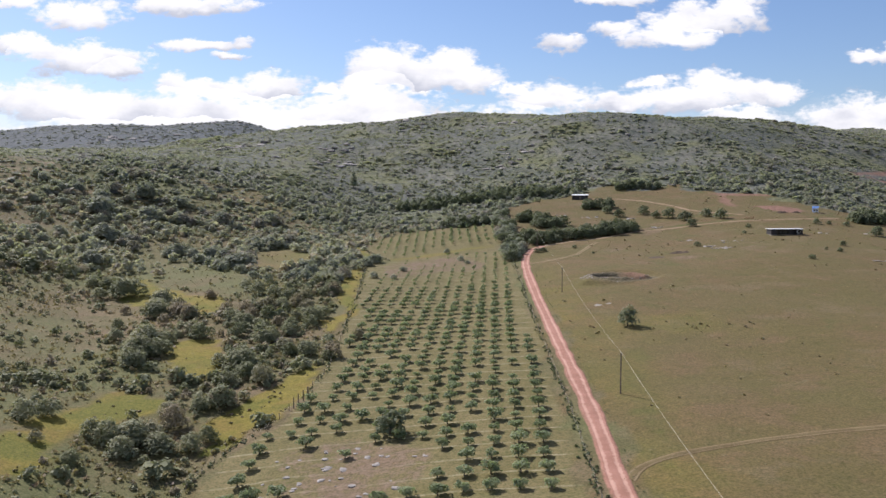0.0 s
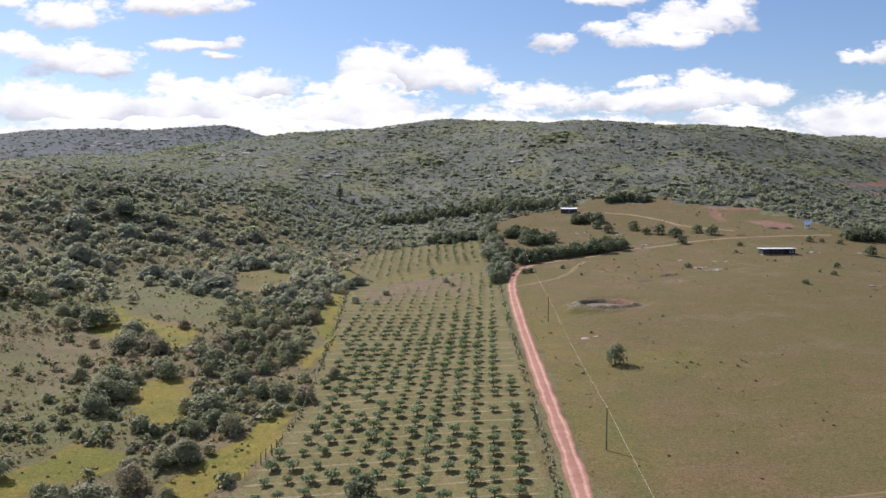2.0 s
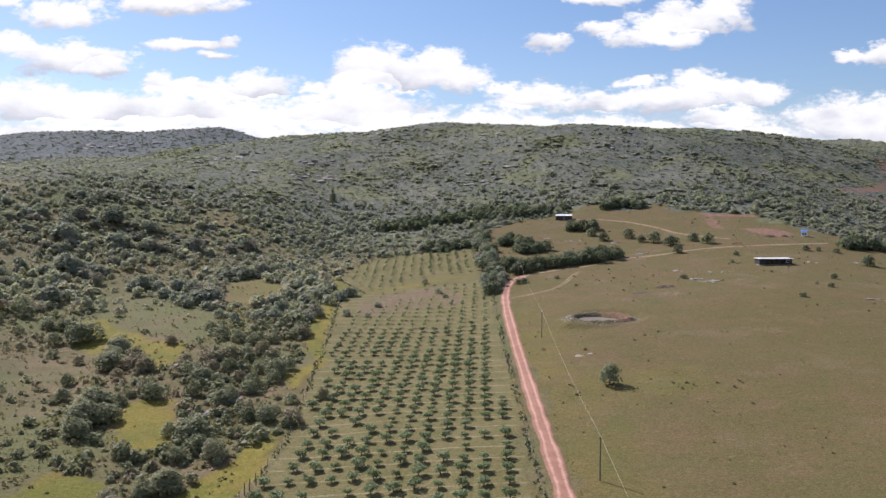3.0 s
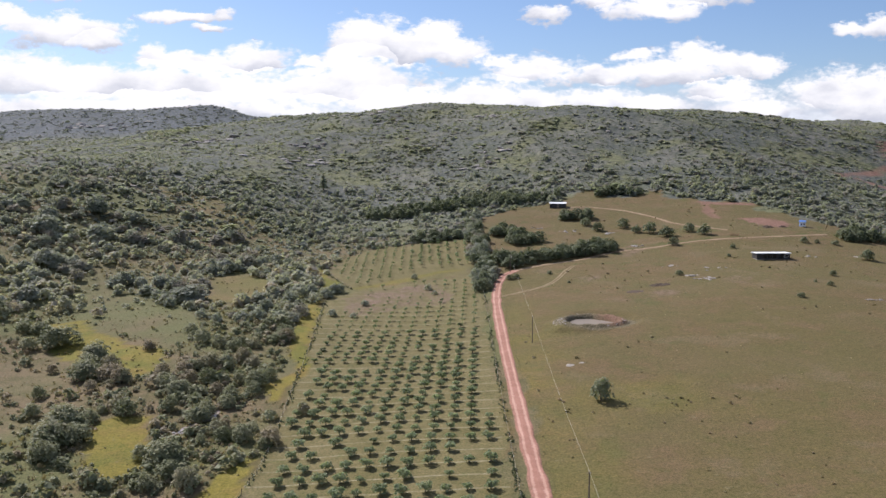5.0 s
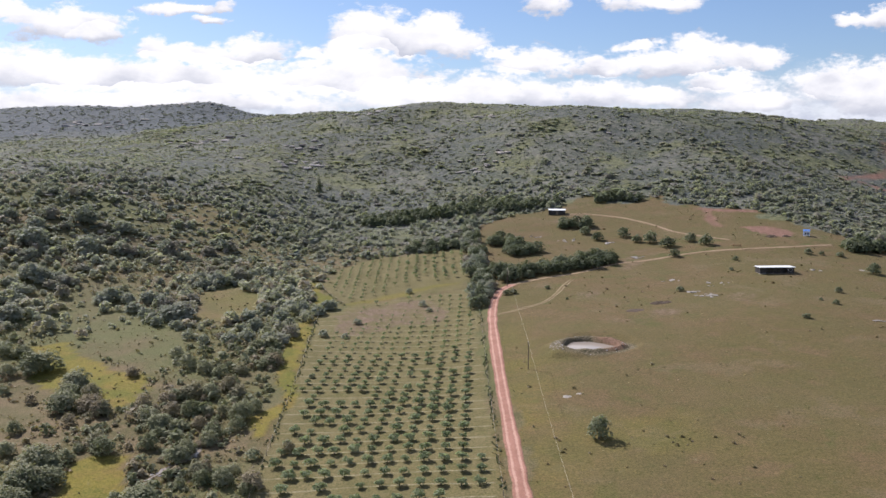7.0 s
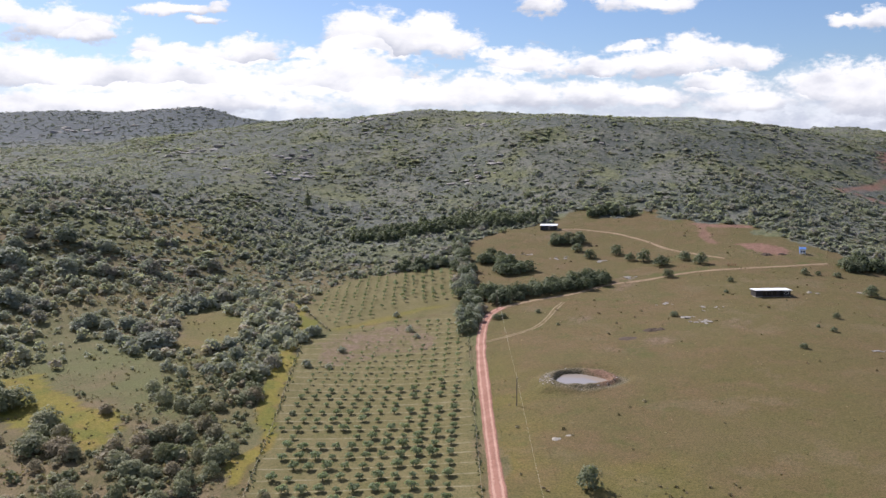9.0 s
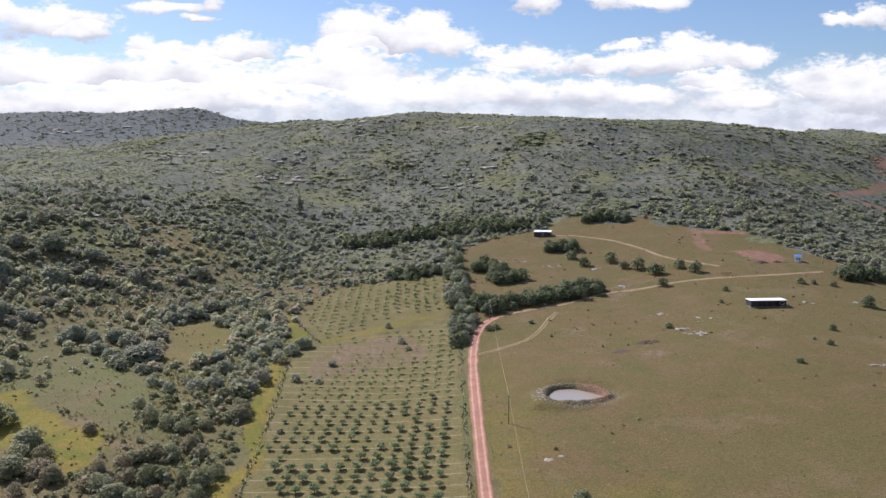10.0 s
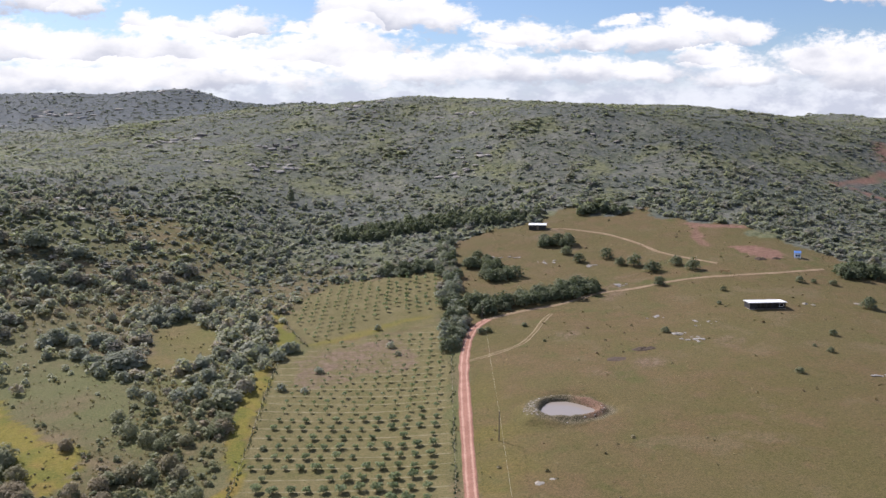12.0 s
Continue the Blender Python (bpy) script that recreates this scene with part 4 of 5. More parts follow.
# --- scrub that nobody could count


def wild_mask(x, y, margin=0.0):
    keep = ~open_land(x + margin, y) & ~open_land(x - margin, y)
    keep &= ~(inside(x, y, GRASSY) | inside(x, y, DRY_FIELD)) | (hashed(np.round(x, 2), np.round(y, 2), 5) < np.where(y > 500, 0.6, 0.25))
    for poly in MEADOWS:
        keep &= ~inside(x, y, poly)
    return keep


rng = np.random.default_rng(21)
# valley floor on the west: many sizes
x, y = rng.uniform(-260, -22, 26000), rng.uniform(110, 470, 26000)
wide = x / (y + 60) > -0.66
dense = 0.5 + 0.5 * rough(x, y, 34, 81)
creek = np.exp(-((near_line(x, y, [(-60, 200), (-50, 240), (-52, 275), (-50, 320), (-45, 350), (-45, 385), (-60, 430)]) / 16) ** 2))
keep = wide & wild_mask(x, y, 1.5) & (rng.uniform(0, 1, len(x)) < np.clip(0.75 * dense**3 + 0.40 * creek**2 + 0.35 * step(y, 300, 400) * dense + 0.10 * step(y, 300, 200) + 0.2 * step(y, 390, 460), 0.03, 1)) & (near_line(x, y, [(-54, 227), (-51, 234), (-48, 238), (-46.5, 243)]) > 2.4)
x, y = x[keep], y[keep]
size = np.clip(rng.lognormal(-0.1, 0.5, len(x)), 0.35, 3.0) * (0.75 + 0.5 * dense[keep]) * (1 + 0.35 * step(y, 300, 360))
# shrubs farther than this get the haze-paled leaves
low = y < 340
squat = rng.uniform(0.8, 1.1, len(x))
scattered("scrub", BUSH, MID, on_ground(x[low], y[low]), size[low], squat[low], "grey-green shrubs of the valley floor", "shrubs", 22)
scattered("scrub", HAZED_BUSH, MID, on_ground(x[~low], y[~low]), size[~low], squat[~low], "pale grey-green shrubs of the upper valley, lightened further for haze", "shrubs", 29)
# hillsides
x, y = rng.uniform(-560, 480, 85000), rng.uniform(450, 1080, 85000)
wide = np.abs((x - 15) / (y - 30)) < 0.60
dense = 0.5 + 0.5 * rough(x, y, 48, 91)
keep = wide & wild_mask(x, y, 2) & (rng.uniform(0, 1, len(x)) < np.clip(0.15 + 1.1 * dense, 0.1, 1))
for line in (FAR_CUT, FAR_CUT_LOW, CUT, CUT_DOWN):
    keep &= near_line(x, y, line) > 5
x, y = x[keep], y[keep]
size = np.clip(rng.lognormal(0.22, 0.40, len(x)), 0.5, 4.0) * (0.85 + 0.9 * step(rough(x, y, 55, 19), 0.3, 0.7))
scattered("hill_scrub", SCRUB, FAR, on_ground(x, y, 0.28), size, rng.uniform(0.28, 0.55, len(x)), "low olive-green scrub covering the hillsides", "shrubs", 23, 0.5 + 0.5 * rough(x, y, 110, 15))
# darker, taller shrubs standing out of the scrub
x, y = rng.uniform(-560, 480, 22000), rng.uniform(480, 1080, 22000)
keep = (np.abs((x - 15) / (y - 30)) < 0.60) & wild_mask(x, y, 2) & (rng.uniform(0, 1, len(x)) < np.clip(0.10 + 1.0 * step(rough(x, y, 75, 66), 0.0, 0.5) + 0.35 * step(y, 640, 560), 0, 1))
for line in (FAR_CUT, FAR_CUT_LOW, CUT, CUT_DOWN):
    keep &= near_line(x, y, line) > 6
x, y = x[keep], y[keep]
TALL = [leafy(rng, bush_lobes(rng, 4), 24, 0.38) for k in range(6)]
scattered("hill_bushes", SCRUB, TALL, on_ground(x, y, 0.5), np.clip(rng.lognormal(0.55, 0.38, len(x)), 0.9, 4.5), rng.uniform(0.30, 0.52, len(x)), "darker evergreen bushes standing out of the hillside scrub", "shrubs", 28)
# rounded bushes where the hill meets the valley and the pasture
x, y = rng.uniform(-240, 420, 15000), rng.uniform(440, 690, 15000)
keep = (np.abs((x - 15) / (y - 30)) < 0.60) & wild_mask(x, y, 0.5) & ((y > 470) | (x > 30)) & (rng.uniform(0, 1, len(x)) < np.clip(0.5 + 0.7 * rough(x, y, 45, 67), 0.16, 1) * step(y, 700, 600))
for line in (CUT, CUT_DOWN, FAR_CUT_LOW, UPPER):
    keep &= near_line(x, y, line) > 4
x, y = x[keep], y[keep]
ROUND = [leafy(rng, bush_lobes(rng, 5), 52, 0.25) for k in range(6)]
scattered("hillfoot_bushes", SCRUB, ROUND, on_ground(x, y, 0.2), np.clip(rng.lognormal(0.45, 0.45, len(x)), 0.7, 3.6), rng.uniform(0.65, 1.0, len(x)), "rounded grey-green bushes at the foot of the hill", "shrubs", 33)
# far ridge, in leaves tinted blue for haze
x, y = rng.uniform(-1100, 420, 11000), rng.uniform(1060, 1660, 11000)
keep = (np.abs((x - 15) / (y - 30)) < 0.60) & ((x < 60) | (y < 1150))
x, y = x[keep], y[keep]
scattered("ridge_scrub", HAZED_RIDGE, FAR, on_ground(x, y, 0.2), np.clip(rng.lognormal(0.6, 0.4, len(x)), 0.8, 5), rng.uniform(0.3, 0.6, len(x)), "distant scrub along the ridge", "shrubs", 24, 0.5 + 0.5 * rough(x, y, 160, 16))
# tufts in the pasture, orchard and verge
x, y = rng.uniform(24, 330, 22000), rng.uniform(100, 580, 22000)
keep = inside(x, y, PASTURE) & (near_line(x, y, ROAD) > 3) & (rng.uniform(0, 1, len(x)) < 0.03 + 0.10 * step(y, 330, 420) + 0.5 * np.exp(-(((x - 66) / 26) ** 2 + ((y - 232) / 9) ** 2)) + 0.3 * step(rough(x, y, 40, 95), 0.3, 0.8))
x, y = x[keep], y[keep]
scattered("tussocks", TUFT, SMALL, on_ground(x, y, 0.02), np.clip(rng.lognormal(-1.25, 0.45, len(x)), 0.15, 0.9), rng.uniform(0.6, 1.2, len(x)), "dry grass tussocks dotted over the pasture", "grass", 25)
# low brushwood and dry stalks between the bushes of the valley
x, y = rng.uniform(-260, -22, 44000), rng.uniform(110, 520, 44000)
keep = (x / (y + 60) > -0.66) & wild_mask(x, y, 1.0) & (rng.uniform(0, 1, len(x)) < np.clip(0.55 + 0.7 * rough(x, y, 28, 97), 0.12, 1) * (1 - 0.6 * step(y, 330, 420)))
x, y = x[keep], y[keep]
scattered("brushwood", TUFT, DRY, on_ground(x, y, 0.05), np.clip(rng.lognormal(-0.65, 0.45, len(x)), 0.2, 1.2), rng.uniform(0.7, 1.3, len(x)), "low brown brushwood and dry stalks", "shrubs", 26, 0.45 + 0.6 * rough(x, y, 40, 17))
# a few dark tufts in the damp meadows
x, y = rng.uniform(-140, -28, 5000), rng.uniform(120, 450, 5000)
keep = np.zeros(len(x), bool)
for poly in MEADOWS:
    keep |= inside(x, y, poly)
keep &= rng.uniform(0, 1, len(x)) < 0.08 + 0.6 * step(rough(x, y, 14, 37), 0.1, 0.6)
x, y = x[keep], y[keep]
scattered("meadow_tufts", TUFT, SMALL, on_ground(x, y, 0.03), rng.uniform(0.2, 0.6, len(x)), rng.uniform(0.7, 1.1, len(x)), "dark rushes dotted over the damp meadow", "grass", 27, np.full(len(x), 0.1))
# ---------------------------------------------------------------- poles, buildings, fences


def box(x0, x1, y0, y1, z0, z1, bevel=0.0):
    bm = bmesh.new()
    bmesh.ops.create_cube(bm, size=1.0, matrix=Matrix.Translation(((x0 + x1) / 2, (y0 + y1) / 2, (z0 + z1) / 2)) @ Matrix.Diagonal((x1 - x0, y1 - y0, z1 - z0, 1)))
    if bevel:
        bmesh.ops.bevel(bm, geom=bm.edges[:], offset=bevel, segments=1, affect="EDGES")
    return bm


def thing(name, m, label, category, group=""):
    ob = new(name)
    ob.empty_display_size = 0.3
    ob.matrix_basis = m
    return tagged(ob, label, category, group)


POLES = [(32.6, 56.0), (36.9, 175.5), (41.2, 294.5), (45.6, 413.0)]
POLE_TOP = 8.5
for x, y in POLES:
    p = thing("utility_pole", pose(x, y, ground_at(x, y)), "weathered wooden utility pole carrying a single line", "utility pole", "utility poles")
    part("mast", tapered([(0, 0, -0.4), (0, 0, 4), (0.03, 0, POLE_TOP)], [0.16, 0.14, 0.11], 10), TIMBER, p)
    part("bracket", box(-0.45, 0.45, -0.05, 0.05, POLE_TOP - 0.35, POLE_TOP - 0.23, 0.01), TIMBER, p)
    part("insulator", tapered([(0, 0, POLE_TOP), (0, 0, POLE_TOP + 0.12), (0, 0, POLE_TOP + 0.2)], [0.05, 0.08, 0.04], 10), WHITE_PAINT, p, "white glazed insulator")
for (ax, ay), (bx, by) in zip(POLES, POLES[1:]):
    az, bz = ground_at(ax, ay) + POLE_TOP + 0.2, ground_at(bx, by) + POLE_TOP + 0.2
    line = []
    for k in range(25):
        t = k / 24
        line.append((ax + (bx - ax) * t, ay + (by - ay) * t, az + (bz - az) * t - 4 * 1.3 * t * (1 - t)))
    ob = part("power_line", tapered(line, [0.022] * 25, 6), WIRE)
    tagged(ob, "thin pale overhead power line between the poles", "power line", "power lines")


def farmhouse():
    h = thing("modular_house", pose(161.3, 403.6, ground_at(161.3, 401.2) - 0.1, 0, 0, 1.5), "long dark-clad single-storey house with flat white roof", "house")
    L, D, H = 7.5, 2.7, 2.75
    part("plinth", box(-L, L, -D, D, -0.8, 0.25), RUBBLE, h)
    bm = joined([box(-L, -L + 0.15, -D, D, 0.25, H), box(L - 0.15, L, -D, D, 0.25, H), box(-L + 0.15, L - 0.15, D - 0.15, D, 0.25, H),
                 box(-L + 0.15, -4.6, -D, -D + 0.15, 0.25, H), box(4.3, L - 0.15, -D, -D + 0.15, 0.25, 1.1), box(4.3, 4.9, -D, -D + 0.15, 1.1, H),
                 box(6.6, L - 0.15, -D, -D + 0.15, 1.1, H), box(4.9, 6.6, -D, -D + 0.15, 2.3, H), box(-4.6, 4.3, -D + 1.2, -D + 1.35, 0.25, H)])
    part("wall", bm, DARK_WOOD, h)
    part("roof", box(-L - 0.45, L + 0.45, -D - 0.5, D + 0.3, H, H + 0.22, 0.03), WHITE_METAL, h)
    for a, b in ((-4.2, -2.6), (-2.2, -0.3), (0.2, 1.9)):
        w = part("window", joined([box(a, a + 0.08, -D + 1.12, -D + 1.2, 0.35, 2.4), box(b - 0.08, b, -D + 1.12, -D + 1.2, 0.35, 2.4), box(a, b, -D + 1.12, -D + 1.2, 2.4, 2.48)]), DARK_WOOD, h)
        part("pane", box(a + 0.08, b - 0.08, -D + 1.15, -D + 1.19, 0.35, 2.4), GLASS, w)
    w = part("window", joined([box(4.9, 4.98, -D - 0.03, -D + 0.1, 1.1, 2.3), box(6.52, 6.6, -D - 0.03, -D + 0.1, 1.1, 2.3), box(4.98, 6.52, -D - 0.03, -D + 0.1, 2.22, 2.3), box(4.98, 6.52, -D - 0.03, -D + 0.1, 1.1, 1.18)]), WHITE_PAINT, h, "white window frame")
    part("pane", box(4.98, 6.52, -D + 0.02, -D + 0.05, 1.18, 2.22), GLASS, w)
    for x in (-4.5, -1.5, 1.5, 4.2):
        part("porch_post", box(x - 0.06, x + 0.06, -D - 0.3, -D - 0.18, 0.0, H), DARK_WOOD, h)
    part("porch_deck", box(-4.6, 4.3, -D - 0.5, -D + 1.2, 0.05, 0.27), TIMBER, h)


farmhouse()


def shed(x, y, turn, L, D, H, roof, wall, label, name="shed"):
    s = thing(name, pose(x, y, ground_at(x, y) - 0.1, 0, 0, turn), label, "shed")
    part("wall", joined([box(-L, -L + 0.12, -D, D, -0.6, H), box(L - 0.12, L, -D, D, -0.6, H), box(-L + 0.12, L - 0.12, D - 0.12, D, -0.6, H), box(-L + 0.12, -0.6, -D, -D + 0.12, -0.6, H), box(0.9, L - 0.12, -D, -D + 0.12, -0.6, H)]), wall, s)
    part("door", box(-0.6, 0.9, -D + 0.02, -D + 0.09, -0.2, H - 0.2), TIMBER, s)
    bm = box(-L - 0.3, L + 0.3, -D - 0.35, D + 0.35, H, H + 0.14, 0.02)
    for v in bm.verts:
        v.co.z += 0.12 * (v.co.y + D)
    part("roof", bm, roof, s)


shed(90, 562.5, -12, 5.0, 2.4, 2.5, WHITE_METAL, DARK_WOOD, "dark shed with a sloping white metal roof among trees")
shed(63, 584, -5, 3.4, 2.2, 2.4, DARK_WOOD, DARK_WOOD, "small dark shed at the edge of the wood")


def blue_cabin():
    h = thing("cabin", pose(211, 485, ground_at(211, 485) - 0.1, 0, 0, -20) @ Matrix.Scale(0.8, 4), "small blue cabin with a white front and blue roof", "cabin")
    part("wall", joined([box(-1.8, -1.65, -1.65, 1.8, -0.5, 3.2), box(1.65, 1.8, -1.65, 1.8, -0.5, 3.2), box(-1.65, 1.65, 1.65, 1.8, -0.5, 3.2)]), BLUE_PAINT, h)
    part("front_wall", joined([box(-1.8, 1.8, -1.8, -1.65, -0.5, 1.0), box(-1.8, -1.25, -1.8, -1.65, 1.0, 2.3), box(-0.25, 0.3, -1.8, -1.65, 1.0, 2.3), box(1.3, 1.8, -1.8, -1.65, 1.0, 2.3), box(-1.8, 1.8, -1.8, -1.65, 2.3, 3.2)]), WHITE_PAINT, h, "white-painted front wall")
    for x in (-1.25, 0.3):
        w = part("window", joined([box(x, x + 0.08, -1.84, -1.7, 1.0, 2.3), box(x + 0.92, x + 1.0, -1.84, -1.7, 1.0, 2.3), box(x + 0.08, x + 0.92, -1.84, -1.7, 1.0, 1.08), box(x + 0.08, x + 0.92, -1.84, -1.7, 2.22, 2.3)]), BLUE_PAINT, h)
        part("pane", box(x + 0.08, x + 0.92, -1.76, -1.72, 1.08, 2.22), GLASS, w)
    bm = bmesh.new()
    a = [bm.verts.new(p) for p in ((-2.1, -2.1, 3.2), (2.1, -2.1, 3.2), (2.1, 2.1, 3.2), (-2.1, 2.1, 3.2), (-2.1, 0, 4.4), (2.1, 0, 4.4))]
    for f in ((0, 1, 5, 4), (2, 3, 4, 5), (0, 4, 3), (1, 2, 5), (3, 2, 1, 0)):
        bm.faces.new([a[i] for i in f])
    part("roof", bm, BLUE_PAINT, h)


blue_cabin()
# ---------------------------------------------------------------- rocks, fences, small things


def boulder(seed):
    """A rounded, cracked block about 1 in radius, flat below."""
    r = random.Random(seed)
    bm = bmesh.new()
    bmesh.ops.create_icosphere(bm, subdivisions=2, radius=1.0)
    off = Vector((seed * 3.1, seed * 1.7, 0))
    for v in bm.verts:
        n = noise.noise(v.co * 1.1 + off) * 0.35 + noise.noise(v.co * 2.7 + off) * 0.14
        v.co *= 1 + n
        v.co.z = round(v.co.z * 3.2) / 3.2 * 0.35 + v.co.z * 0.65
        v.co.z *= 0.6
    me = bpy.data.meshes.new("boulder")
    bm.to_mesh(me)
    bm.free()
    me.materials.append(ROCK)
    return me


BOULDERS = [boulder(k) for k in range(6)]


def rock(x, y, size, label="weathered grey granite boulder in the scrub", group="granite boulders", flat=0.7):
    ob = new("boulder", random.choice(BOULDERS))
    ob.matrix_basis = pose(x, y, ground_at(x, y) + size * 0.05, random.uniform(-8, 8), random.uniform(-8, 8), random.uniform(0, 360)) @ Matrix.Diagonal((size * random.uniform(0.9, 1.5), size, size * flat, 1))
    return tagged(ob, label, "rock", group)


# bare outcrops on the hills: east, north, spread, blocks, size
OUTCROPS = [(-101, 818, 16, 7, 4.2), (52, 706, 14, 8, 3.8), (60, 738, 14, 6, 4.0), (-110, 744, 20, 9, 4.2), (-84, 758, 12, 5, 3.6), (55, 864, 16, 6, 4.5), (-58, 957, 22, 6, 5.0),
            (-20, 818, 14, 4, 3.5), (11, 788, 12, 4, 3.2), (-186, 871, 24, 8, 5.0), (170, 743, 14, 3, 3.0), (-30, 900, 18, 5, 4.2), (130, 690, 10, 2, 2.6), (-470, 1290, 40, 7, 8.0), (-400, 1500, 40, 5, 8.0)]
for x, y, spread, n, size in OUTCROPS:
    for k in range(2 * n):
        rock(x + random.gauss(0, 0.8) * spread, y + random.gauss(0, 0.4) * spread, size * random.uniform(0.25, 0.9), flat=random.uniform(0.35, 0.75))
CREST = [(-218, 566, 22, 12, 2.4), (-176, 600, 10, 6, 2.6), (-172, 560, 8, 5, 2.2), (-190, 545, 7, 4, 1.6)]
for x, y, spread, n, size in CREST:
    for k in range(n):
        rock(x + random.gauss(0, 0.7) * spread, y + random.gauss(0, 0.4) * spread, size * random.uniform(0.4, 1.2), "pale rock slab on the bare hilltop", "hilltop rocks", 0.45)
SLABS = [(120, 369, 3.2, 12, 0.9), (118, 376, 2.0, 6, 0.8), (131, 387, 3.5, 8, 0.7), (116, 401, 2.6, 7, 0.7), (166, 325, 3.0, 7, 0.9), (114, 451, 3.0, 8, 0.9), (68, 513, 5.0, 9, 0.8), (107, 487, 2.5, 6, 0.9), (87, 500, 5.5, 7, 0.8)]
for x, y, spread, n, size in SLABS:
    for k in range(n):
        rock(x + random.gauss(0, 0.8) * spread, y + random.gauss(0, 0.5) * spread, size * random.uniform(0.5, 1.2), "flat pale stone lying in the pasture grass", "pasture stones", 0.35)
for k in range(46):
    x, y = random.uniform(-32, -3), random.uniform(132, 158)
    if inside(np.array([x]), np.array([y]), STONY)[0]:
        rock(x, y, random.uniform(0.2, 0.7), "pale stone in the stony orchard corner", "orchard stones", 0.5)
for k in range(60):
    a = random.choice((random.uniform(0, 6.28), random.gauss(3.14, 0.5)))
    d = random.gauss(10.8, 0.8)
    rock(POND[0] + 1.08 * d * math.cos(a), POND[1] + d * math.sin(a), random.uniform(0.12, 0.34), "stone on the muddy rim of the pond", "pond stones", 0.6)


def heap_of(name, x, y, r, h, mat, label, category, seed):
    """A low uneven mound."""
    bm = bmesh.new()
    rings, around = 6, 20
    rows = []
    for i in range(rings + 1):
        f = i / rings
        rows.append([])
        for k in range(around):
            a = 2 * math.pi * k / around
            d = r * f * (1 + 0.35 * noise.noise((math.cos(a) * 1.4 + seed, math.sin(a) * 1.4, 0)))
            px, py = d * math.cos(a) * 1.3, d * math.sin(a)
            z = h * (1 - f * f) * (1 + 0.7 * noise.noise((px * 0.9, py * 0.9, seed))) - 0.12 * f
            rows[-1].append(bm.verts.new((px, py, z + ground_at(x + px, y + py) - ground_at(x, y))))
    for a, b in zip(rows, rows[1:]):
        for k in range(around):
            bm.faces.new((a[k], b[k], b[(k + 1) % around], a[(k + 1) % around]))
    bmesh.ops.remove_doubles(bm, verts=bm.verts[:], dist=0.001)
    ob = part(name, bm, mat)
    ob.matrix_basis = pose(x, y, ground_at(x, y))
    return tagged(ob, label, category)


DARK_SOIL = plain("dark_soil", (0.085, 0.06, 0.042), 0.95, 0.35, 2.0, bump=0.8)
heap_of("rubble_heap", 48.6, 266.6, 1.2, 0.4, RUBBLE, "low heap of pale rubble in the pasture", "rubble", 1)
heap_of("rubble_heap", 52.3, 268.2, 0.8, 0.2, RUBBLE, "small scatter of pale rubble in the grass", "rubble", 5)
heap_of("soil_heap", 99, 360.5, 2.6, 0.7, DARK_SOIL, "dark heap of dug soil in the pasture", "soil heap", 2)
heap_of("soil_heap", 102.5, 361, 1.8, 0.5, DARK_SOIL, "low heap of dark soil beside a larger one", "soil heap", 3)
heap_of("soil_heap", 88, 352, 3.2, 0.25, DARK_SOIL, "flat spread of dark soil in the grass", "soil heap", 4)
heap_of("rubble_heap", 180, 408, 1.1, 0.5, RUBBLE, "pile of pale building scraps beside the house", "rubble", 6)
heap_of("rubble_heap", 183, 406.5, 0.9, 0.3, RUBBLE, "low pile of pale building scraps", "rubble", 7)
heap_of("rubble_heap", 203, 410, 1.1, 0.35, RUBBLE, "pile of pale scraps near a bush", "rubble", 8)


heap_of("soil_heap", 190.5, 481, 2.6, 0.9, DARK_SOIL, "dark overgrown spoil at the foot of the red bank", "soil heap", 9)
heap_of("soil_heap", 199, 482, 1.9, 0.7, DARK_SOIL, "small dark mound at the foot of the red bank", "soil heap", 10)


def conifer(x, y, tall):
    t = thing("conifer", pose(x, y, ground_at(x, y)), "tall dark conifer rising above the hillside scrub", "tree")
    part("trunk", tapered([(0, 0, -0.5), (0.1, 0, tall * 0.5), (0, 0, tall * 0.96)], [0.35, 0.22, 0.05]), BARK, t)
    r = np.random.default_rng(3)
    lobes = [(0.3 * math.cos(5 * k), 0.3 * math.sin(5 * k), tall * (0.14 + 0.84 * k / 11), (1 - k / 12.5) * 3.6, 1.0) for k in range(12)]
    v, f, n = leafy(r, lobes, 1100, 0.36)
    crown = new("crown", mesh_from("crown", v, f, OAK, normals=n, tone=np.zeros(len(v))))
    crown.parent = t


conifer(-69, 663, 15)


def fence(name, line, pace, label, tall=1.35, missing=0.05):
    """Posts in a row with three wires."""
    f = thing(name, pose(0, 0, 0), label, "fence")
    post = tapered([(0, 0, -0.4), (0, 0, tall * 0.6), (0.02, 0, tall)], [0.075, 0.07, 0.06], 7)
    me = bpy.data.meshes.new("post")
    post.to_mesh(me)
    post.free()
    me.materials.append(TIMBER)
    pts = curve_through(line, pace)
    for x, y in pts:
        if random.random() < missing:
            continue
        p = new("post", me)
        p.parent = f
        p.matrix_basis = pose(x + random.gauss(0, 0.06), y, ground_at(x, y), random.gauss(0, 3), random.gauss(0, 3), random.uniform(0, 360)) @ Matrix.Diagonal((1, 1, random.uniform(0.85, 1.15), 1))
    for h in (0.45, 0.8, 1.15):
        part("wire", tapered([(x, y, ground_at(x, y) + h) for x, y in pts], [0.008] * len(pts), 4), WIRE, f)


WEST_FENCE = [(-33.5, 374), (-32.6, 342), (-31, 310), (-30, 275), (-29.5, 250), (-28.6, 212), (-31, 192), (-33, 181), (-36, 171), (-43, 158), (-47, 130)]
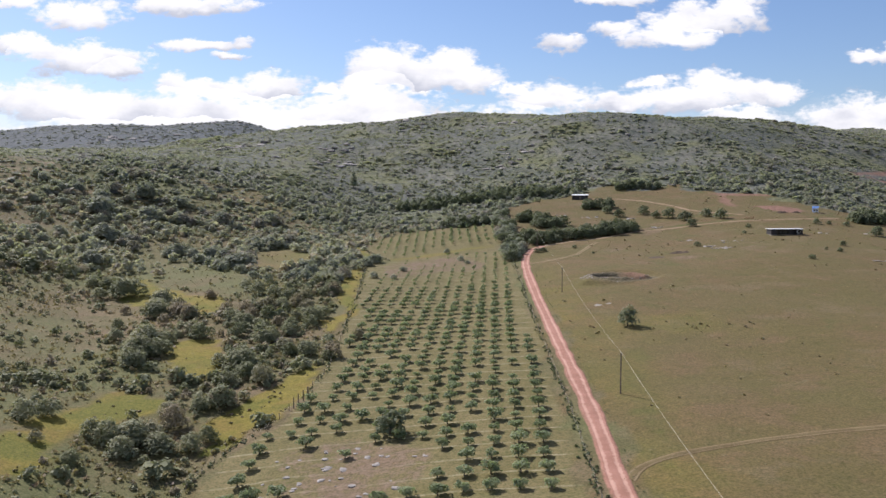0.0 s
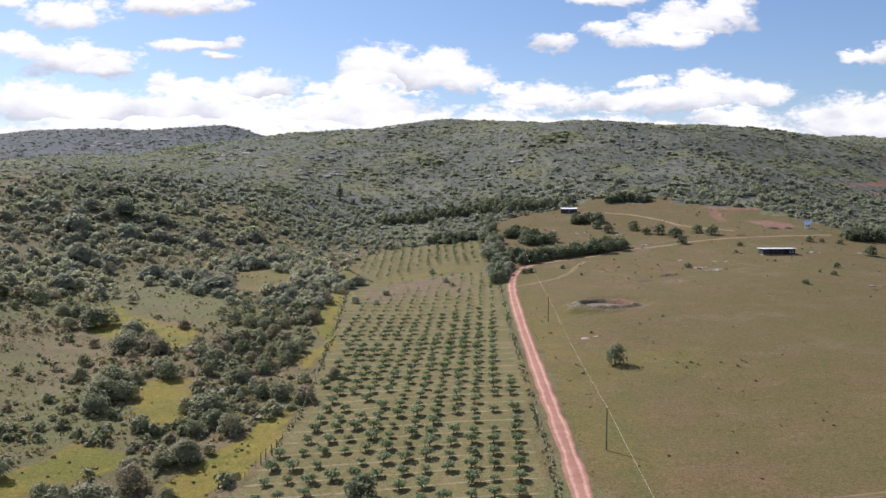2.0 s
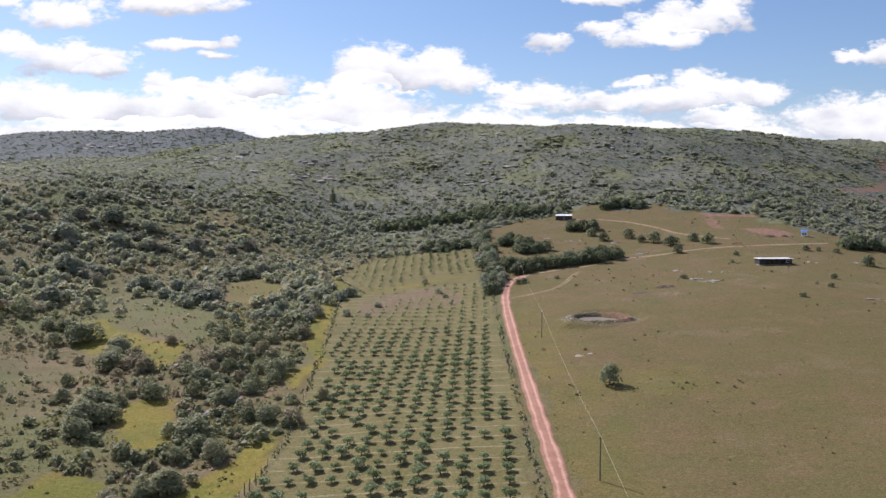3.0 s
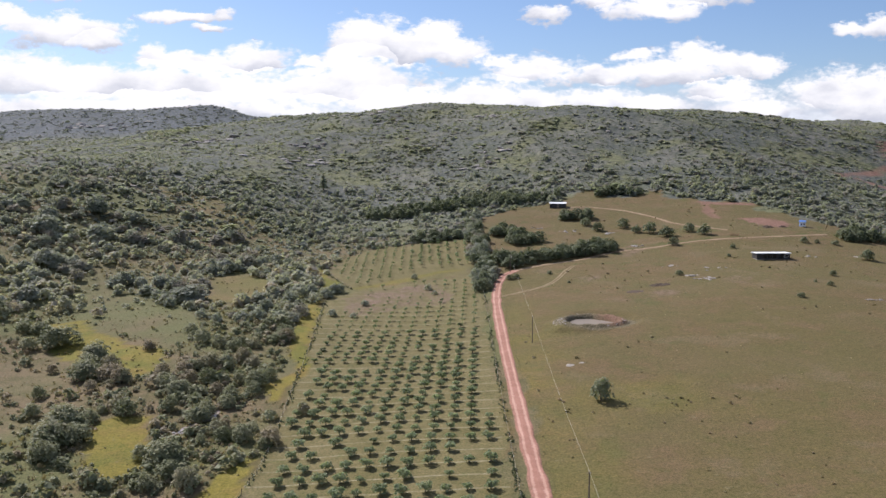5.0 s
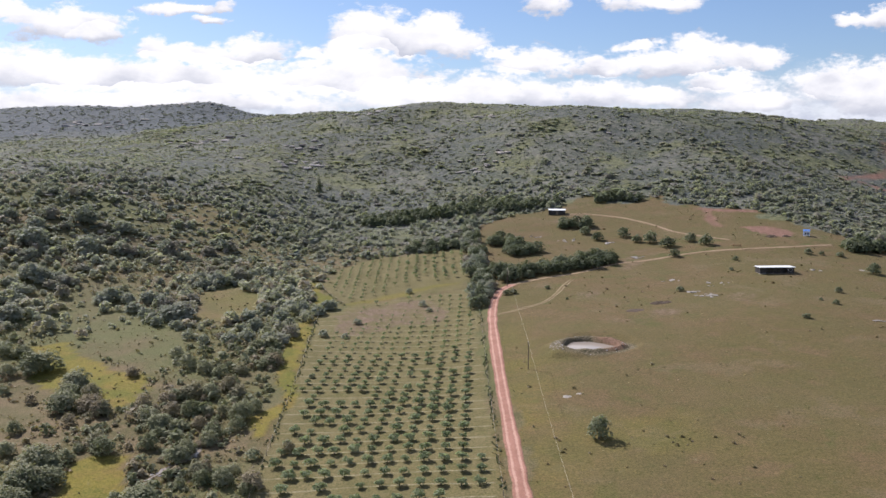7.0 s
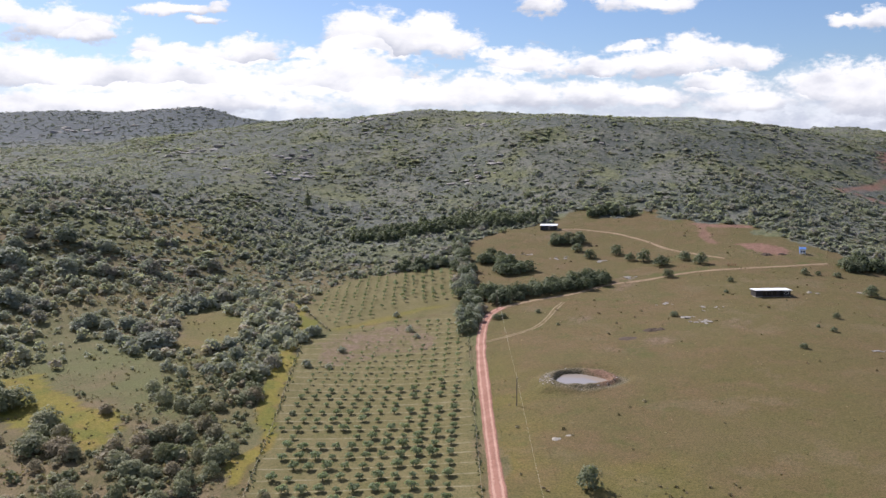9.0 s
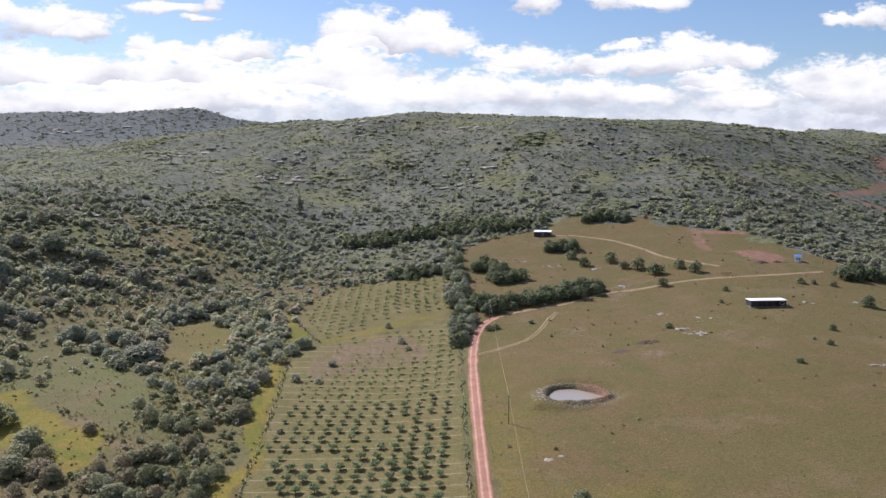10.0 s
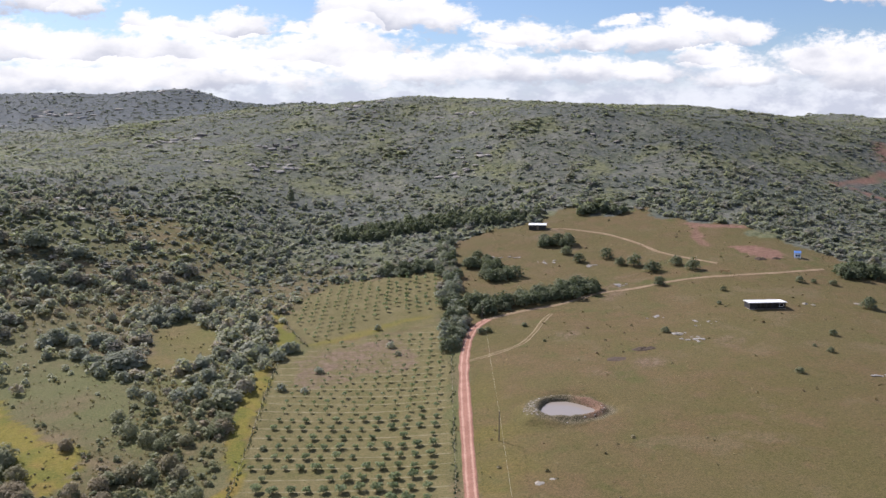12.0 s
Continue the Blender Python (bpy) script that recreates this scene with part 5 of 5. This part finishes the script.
fence("wire_fence", WEST_FENCE, 5.0, "old wooden post-and-wire fence beside the orchard")
EAST_FENCE = [(21.5, 90), (23.6, 130), (25.2, 170), (26.2, 210), (27.5, 260), (29.4, 320), (30.6, 360), (31.2, 388)]
fence("wire_fence", EAST_FENCE, 6.0, "post-and-wire fence along the red road")
TOP_FENCE = [(-25, 393), (-33, 412), (-42, 434), (-46, 446)]
fence("wire_fence", TOP_FENCE, 5.0, "short post-and-wire fence at the upper field")
for k, (x, y) in enumerate(((-31.6, 184), (-30.8, 186.5), (-32.2, 182), (-30.2, 188.5))):
    g = part("gate_post", tapered([(0, 0, -0.4), (0, 0, 1.4), (0.03, 0, 2.5)], [0.13, 0.12, 0.10], 8), TIMBER)
    g.matrix_basis = pose(x, y, ground_at(x, y), random.gauss(0, 2), random.gauss(0, 2))
    tagged(g, "tall weathered wooden gate post in the fence line", "gate post", "gate posts")


def gate(x, y, turn):
    g = thing("field_gate", pose(x, y, ground_at(x, y), 0, 0, turn), "low reddish wooden field gate beside the lane", "gate")
    for px in (-2.0, 2.0):
        part("post", tapered([(px, 0, -0.3), (px, 0, 1.6)], [0.11, 0.1], 8), RED_WOOD, g)
    for pz in (0.35, 0.75, 1.15):
        part("rail", box(-1.9, 1.9, -0.04, 0.04, pz, pz + 0.14), RED_WOOD, g)


RED_WOOD = plain("red_timber", (0.30, 0.14, 0.08), 0.85, 0.3, 4.0)
gate(164.5, 458.5, 3)

# creek: a thin broken thread of bright water
CREEK_LINE = [(-54.5, 226.5), (-53, 229), (-51, 234), (-48, 238), (-46.5, 243), (-47.5, 246)]
pts = curve_through(CREEK_LINE, 0.8)
verts = []
for i, (x, y) in enumerate(pts):
    w = 0.45 + 0.35 * float(lumps(x, y, 2.5, 77))
    a, b = Vector(pts[max(i - 1, 0)]), Vector(pts[min(i + 1, len(pts) - 1)])
    s = Vector(((b - a).y, -(b - a).x)).normalized() * w
    z = ground_at(x, y) + 0.10
    verts += [(x - s.x, y - s.y, z), (x + s.x, y + s.y, z)]
i = np.arange(len(pts) - 1) * 2
tagged(new("water", mesh_from("water", verts, np.stack([i, i + 1, i + 3, i + 2], -1), WATER)), "narrow glinting creek between the bushes", "water", kind="structure")
for k in range(22):
    x, y = random.choice(pts)
    rock(x + random.gauss(0, 0.9), y + random.gauss(0, 0.9), random.uniform(0.2, 0.55), "pale stone in the creek bed", "creek stones", 0.6)

# weeds along the fences and the road's verge
spots = []
for line, wide in ((EAST_FENCE, 0.5), (WEST_FENCE, 0.6), (TOP_FENCE, 0.4)):
    for x, y in curve_through(line, 0.7):
        if lumps(x, y, 6, 41) > -0.45:
            spots.append((x + random.gauss(0, wide), y, random.uniform(0.25, 0.75)))
for x, y in curve_through(ROAD[1:], 1.1):
    for side in (-3.1, 3.0):
        if random.random() < 0.4:
            spots.append((x + side + random.gauss(0, 0.3), y, random.uniform(0.15, 0.35)))
spots = np.array(spots)
scattered("verge_weeds", OAK, SMALL, on_ground(spots[:, 0], spots[:, 1], 0.02), 0.6 * spots[:, 2], np.full(len(spots), 1.2), "dark weeds and brambles along fences and road", "weeds", 31)
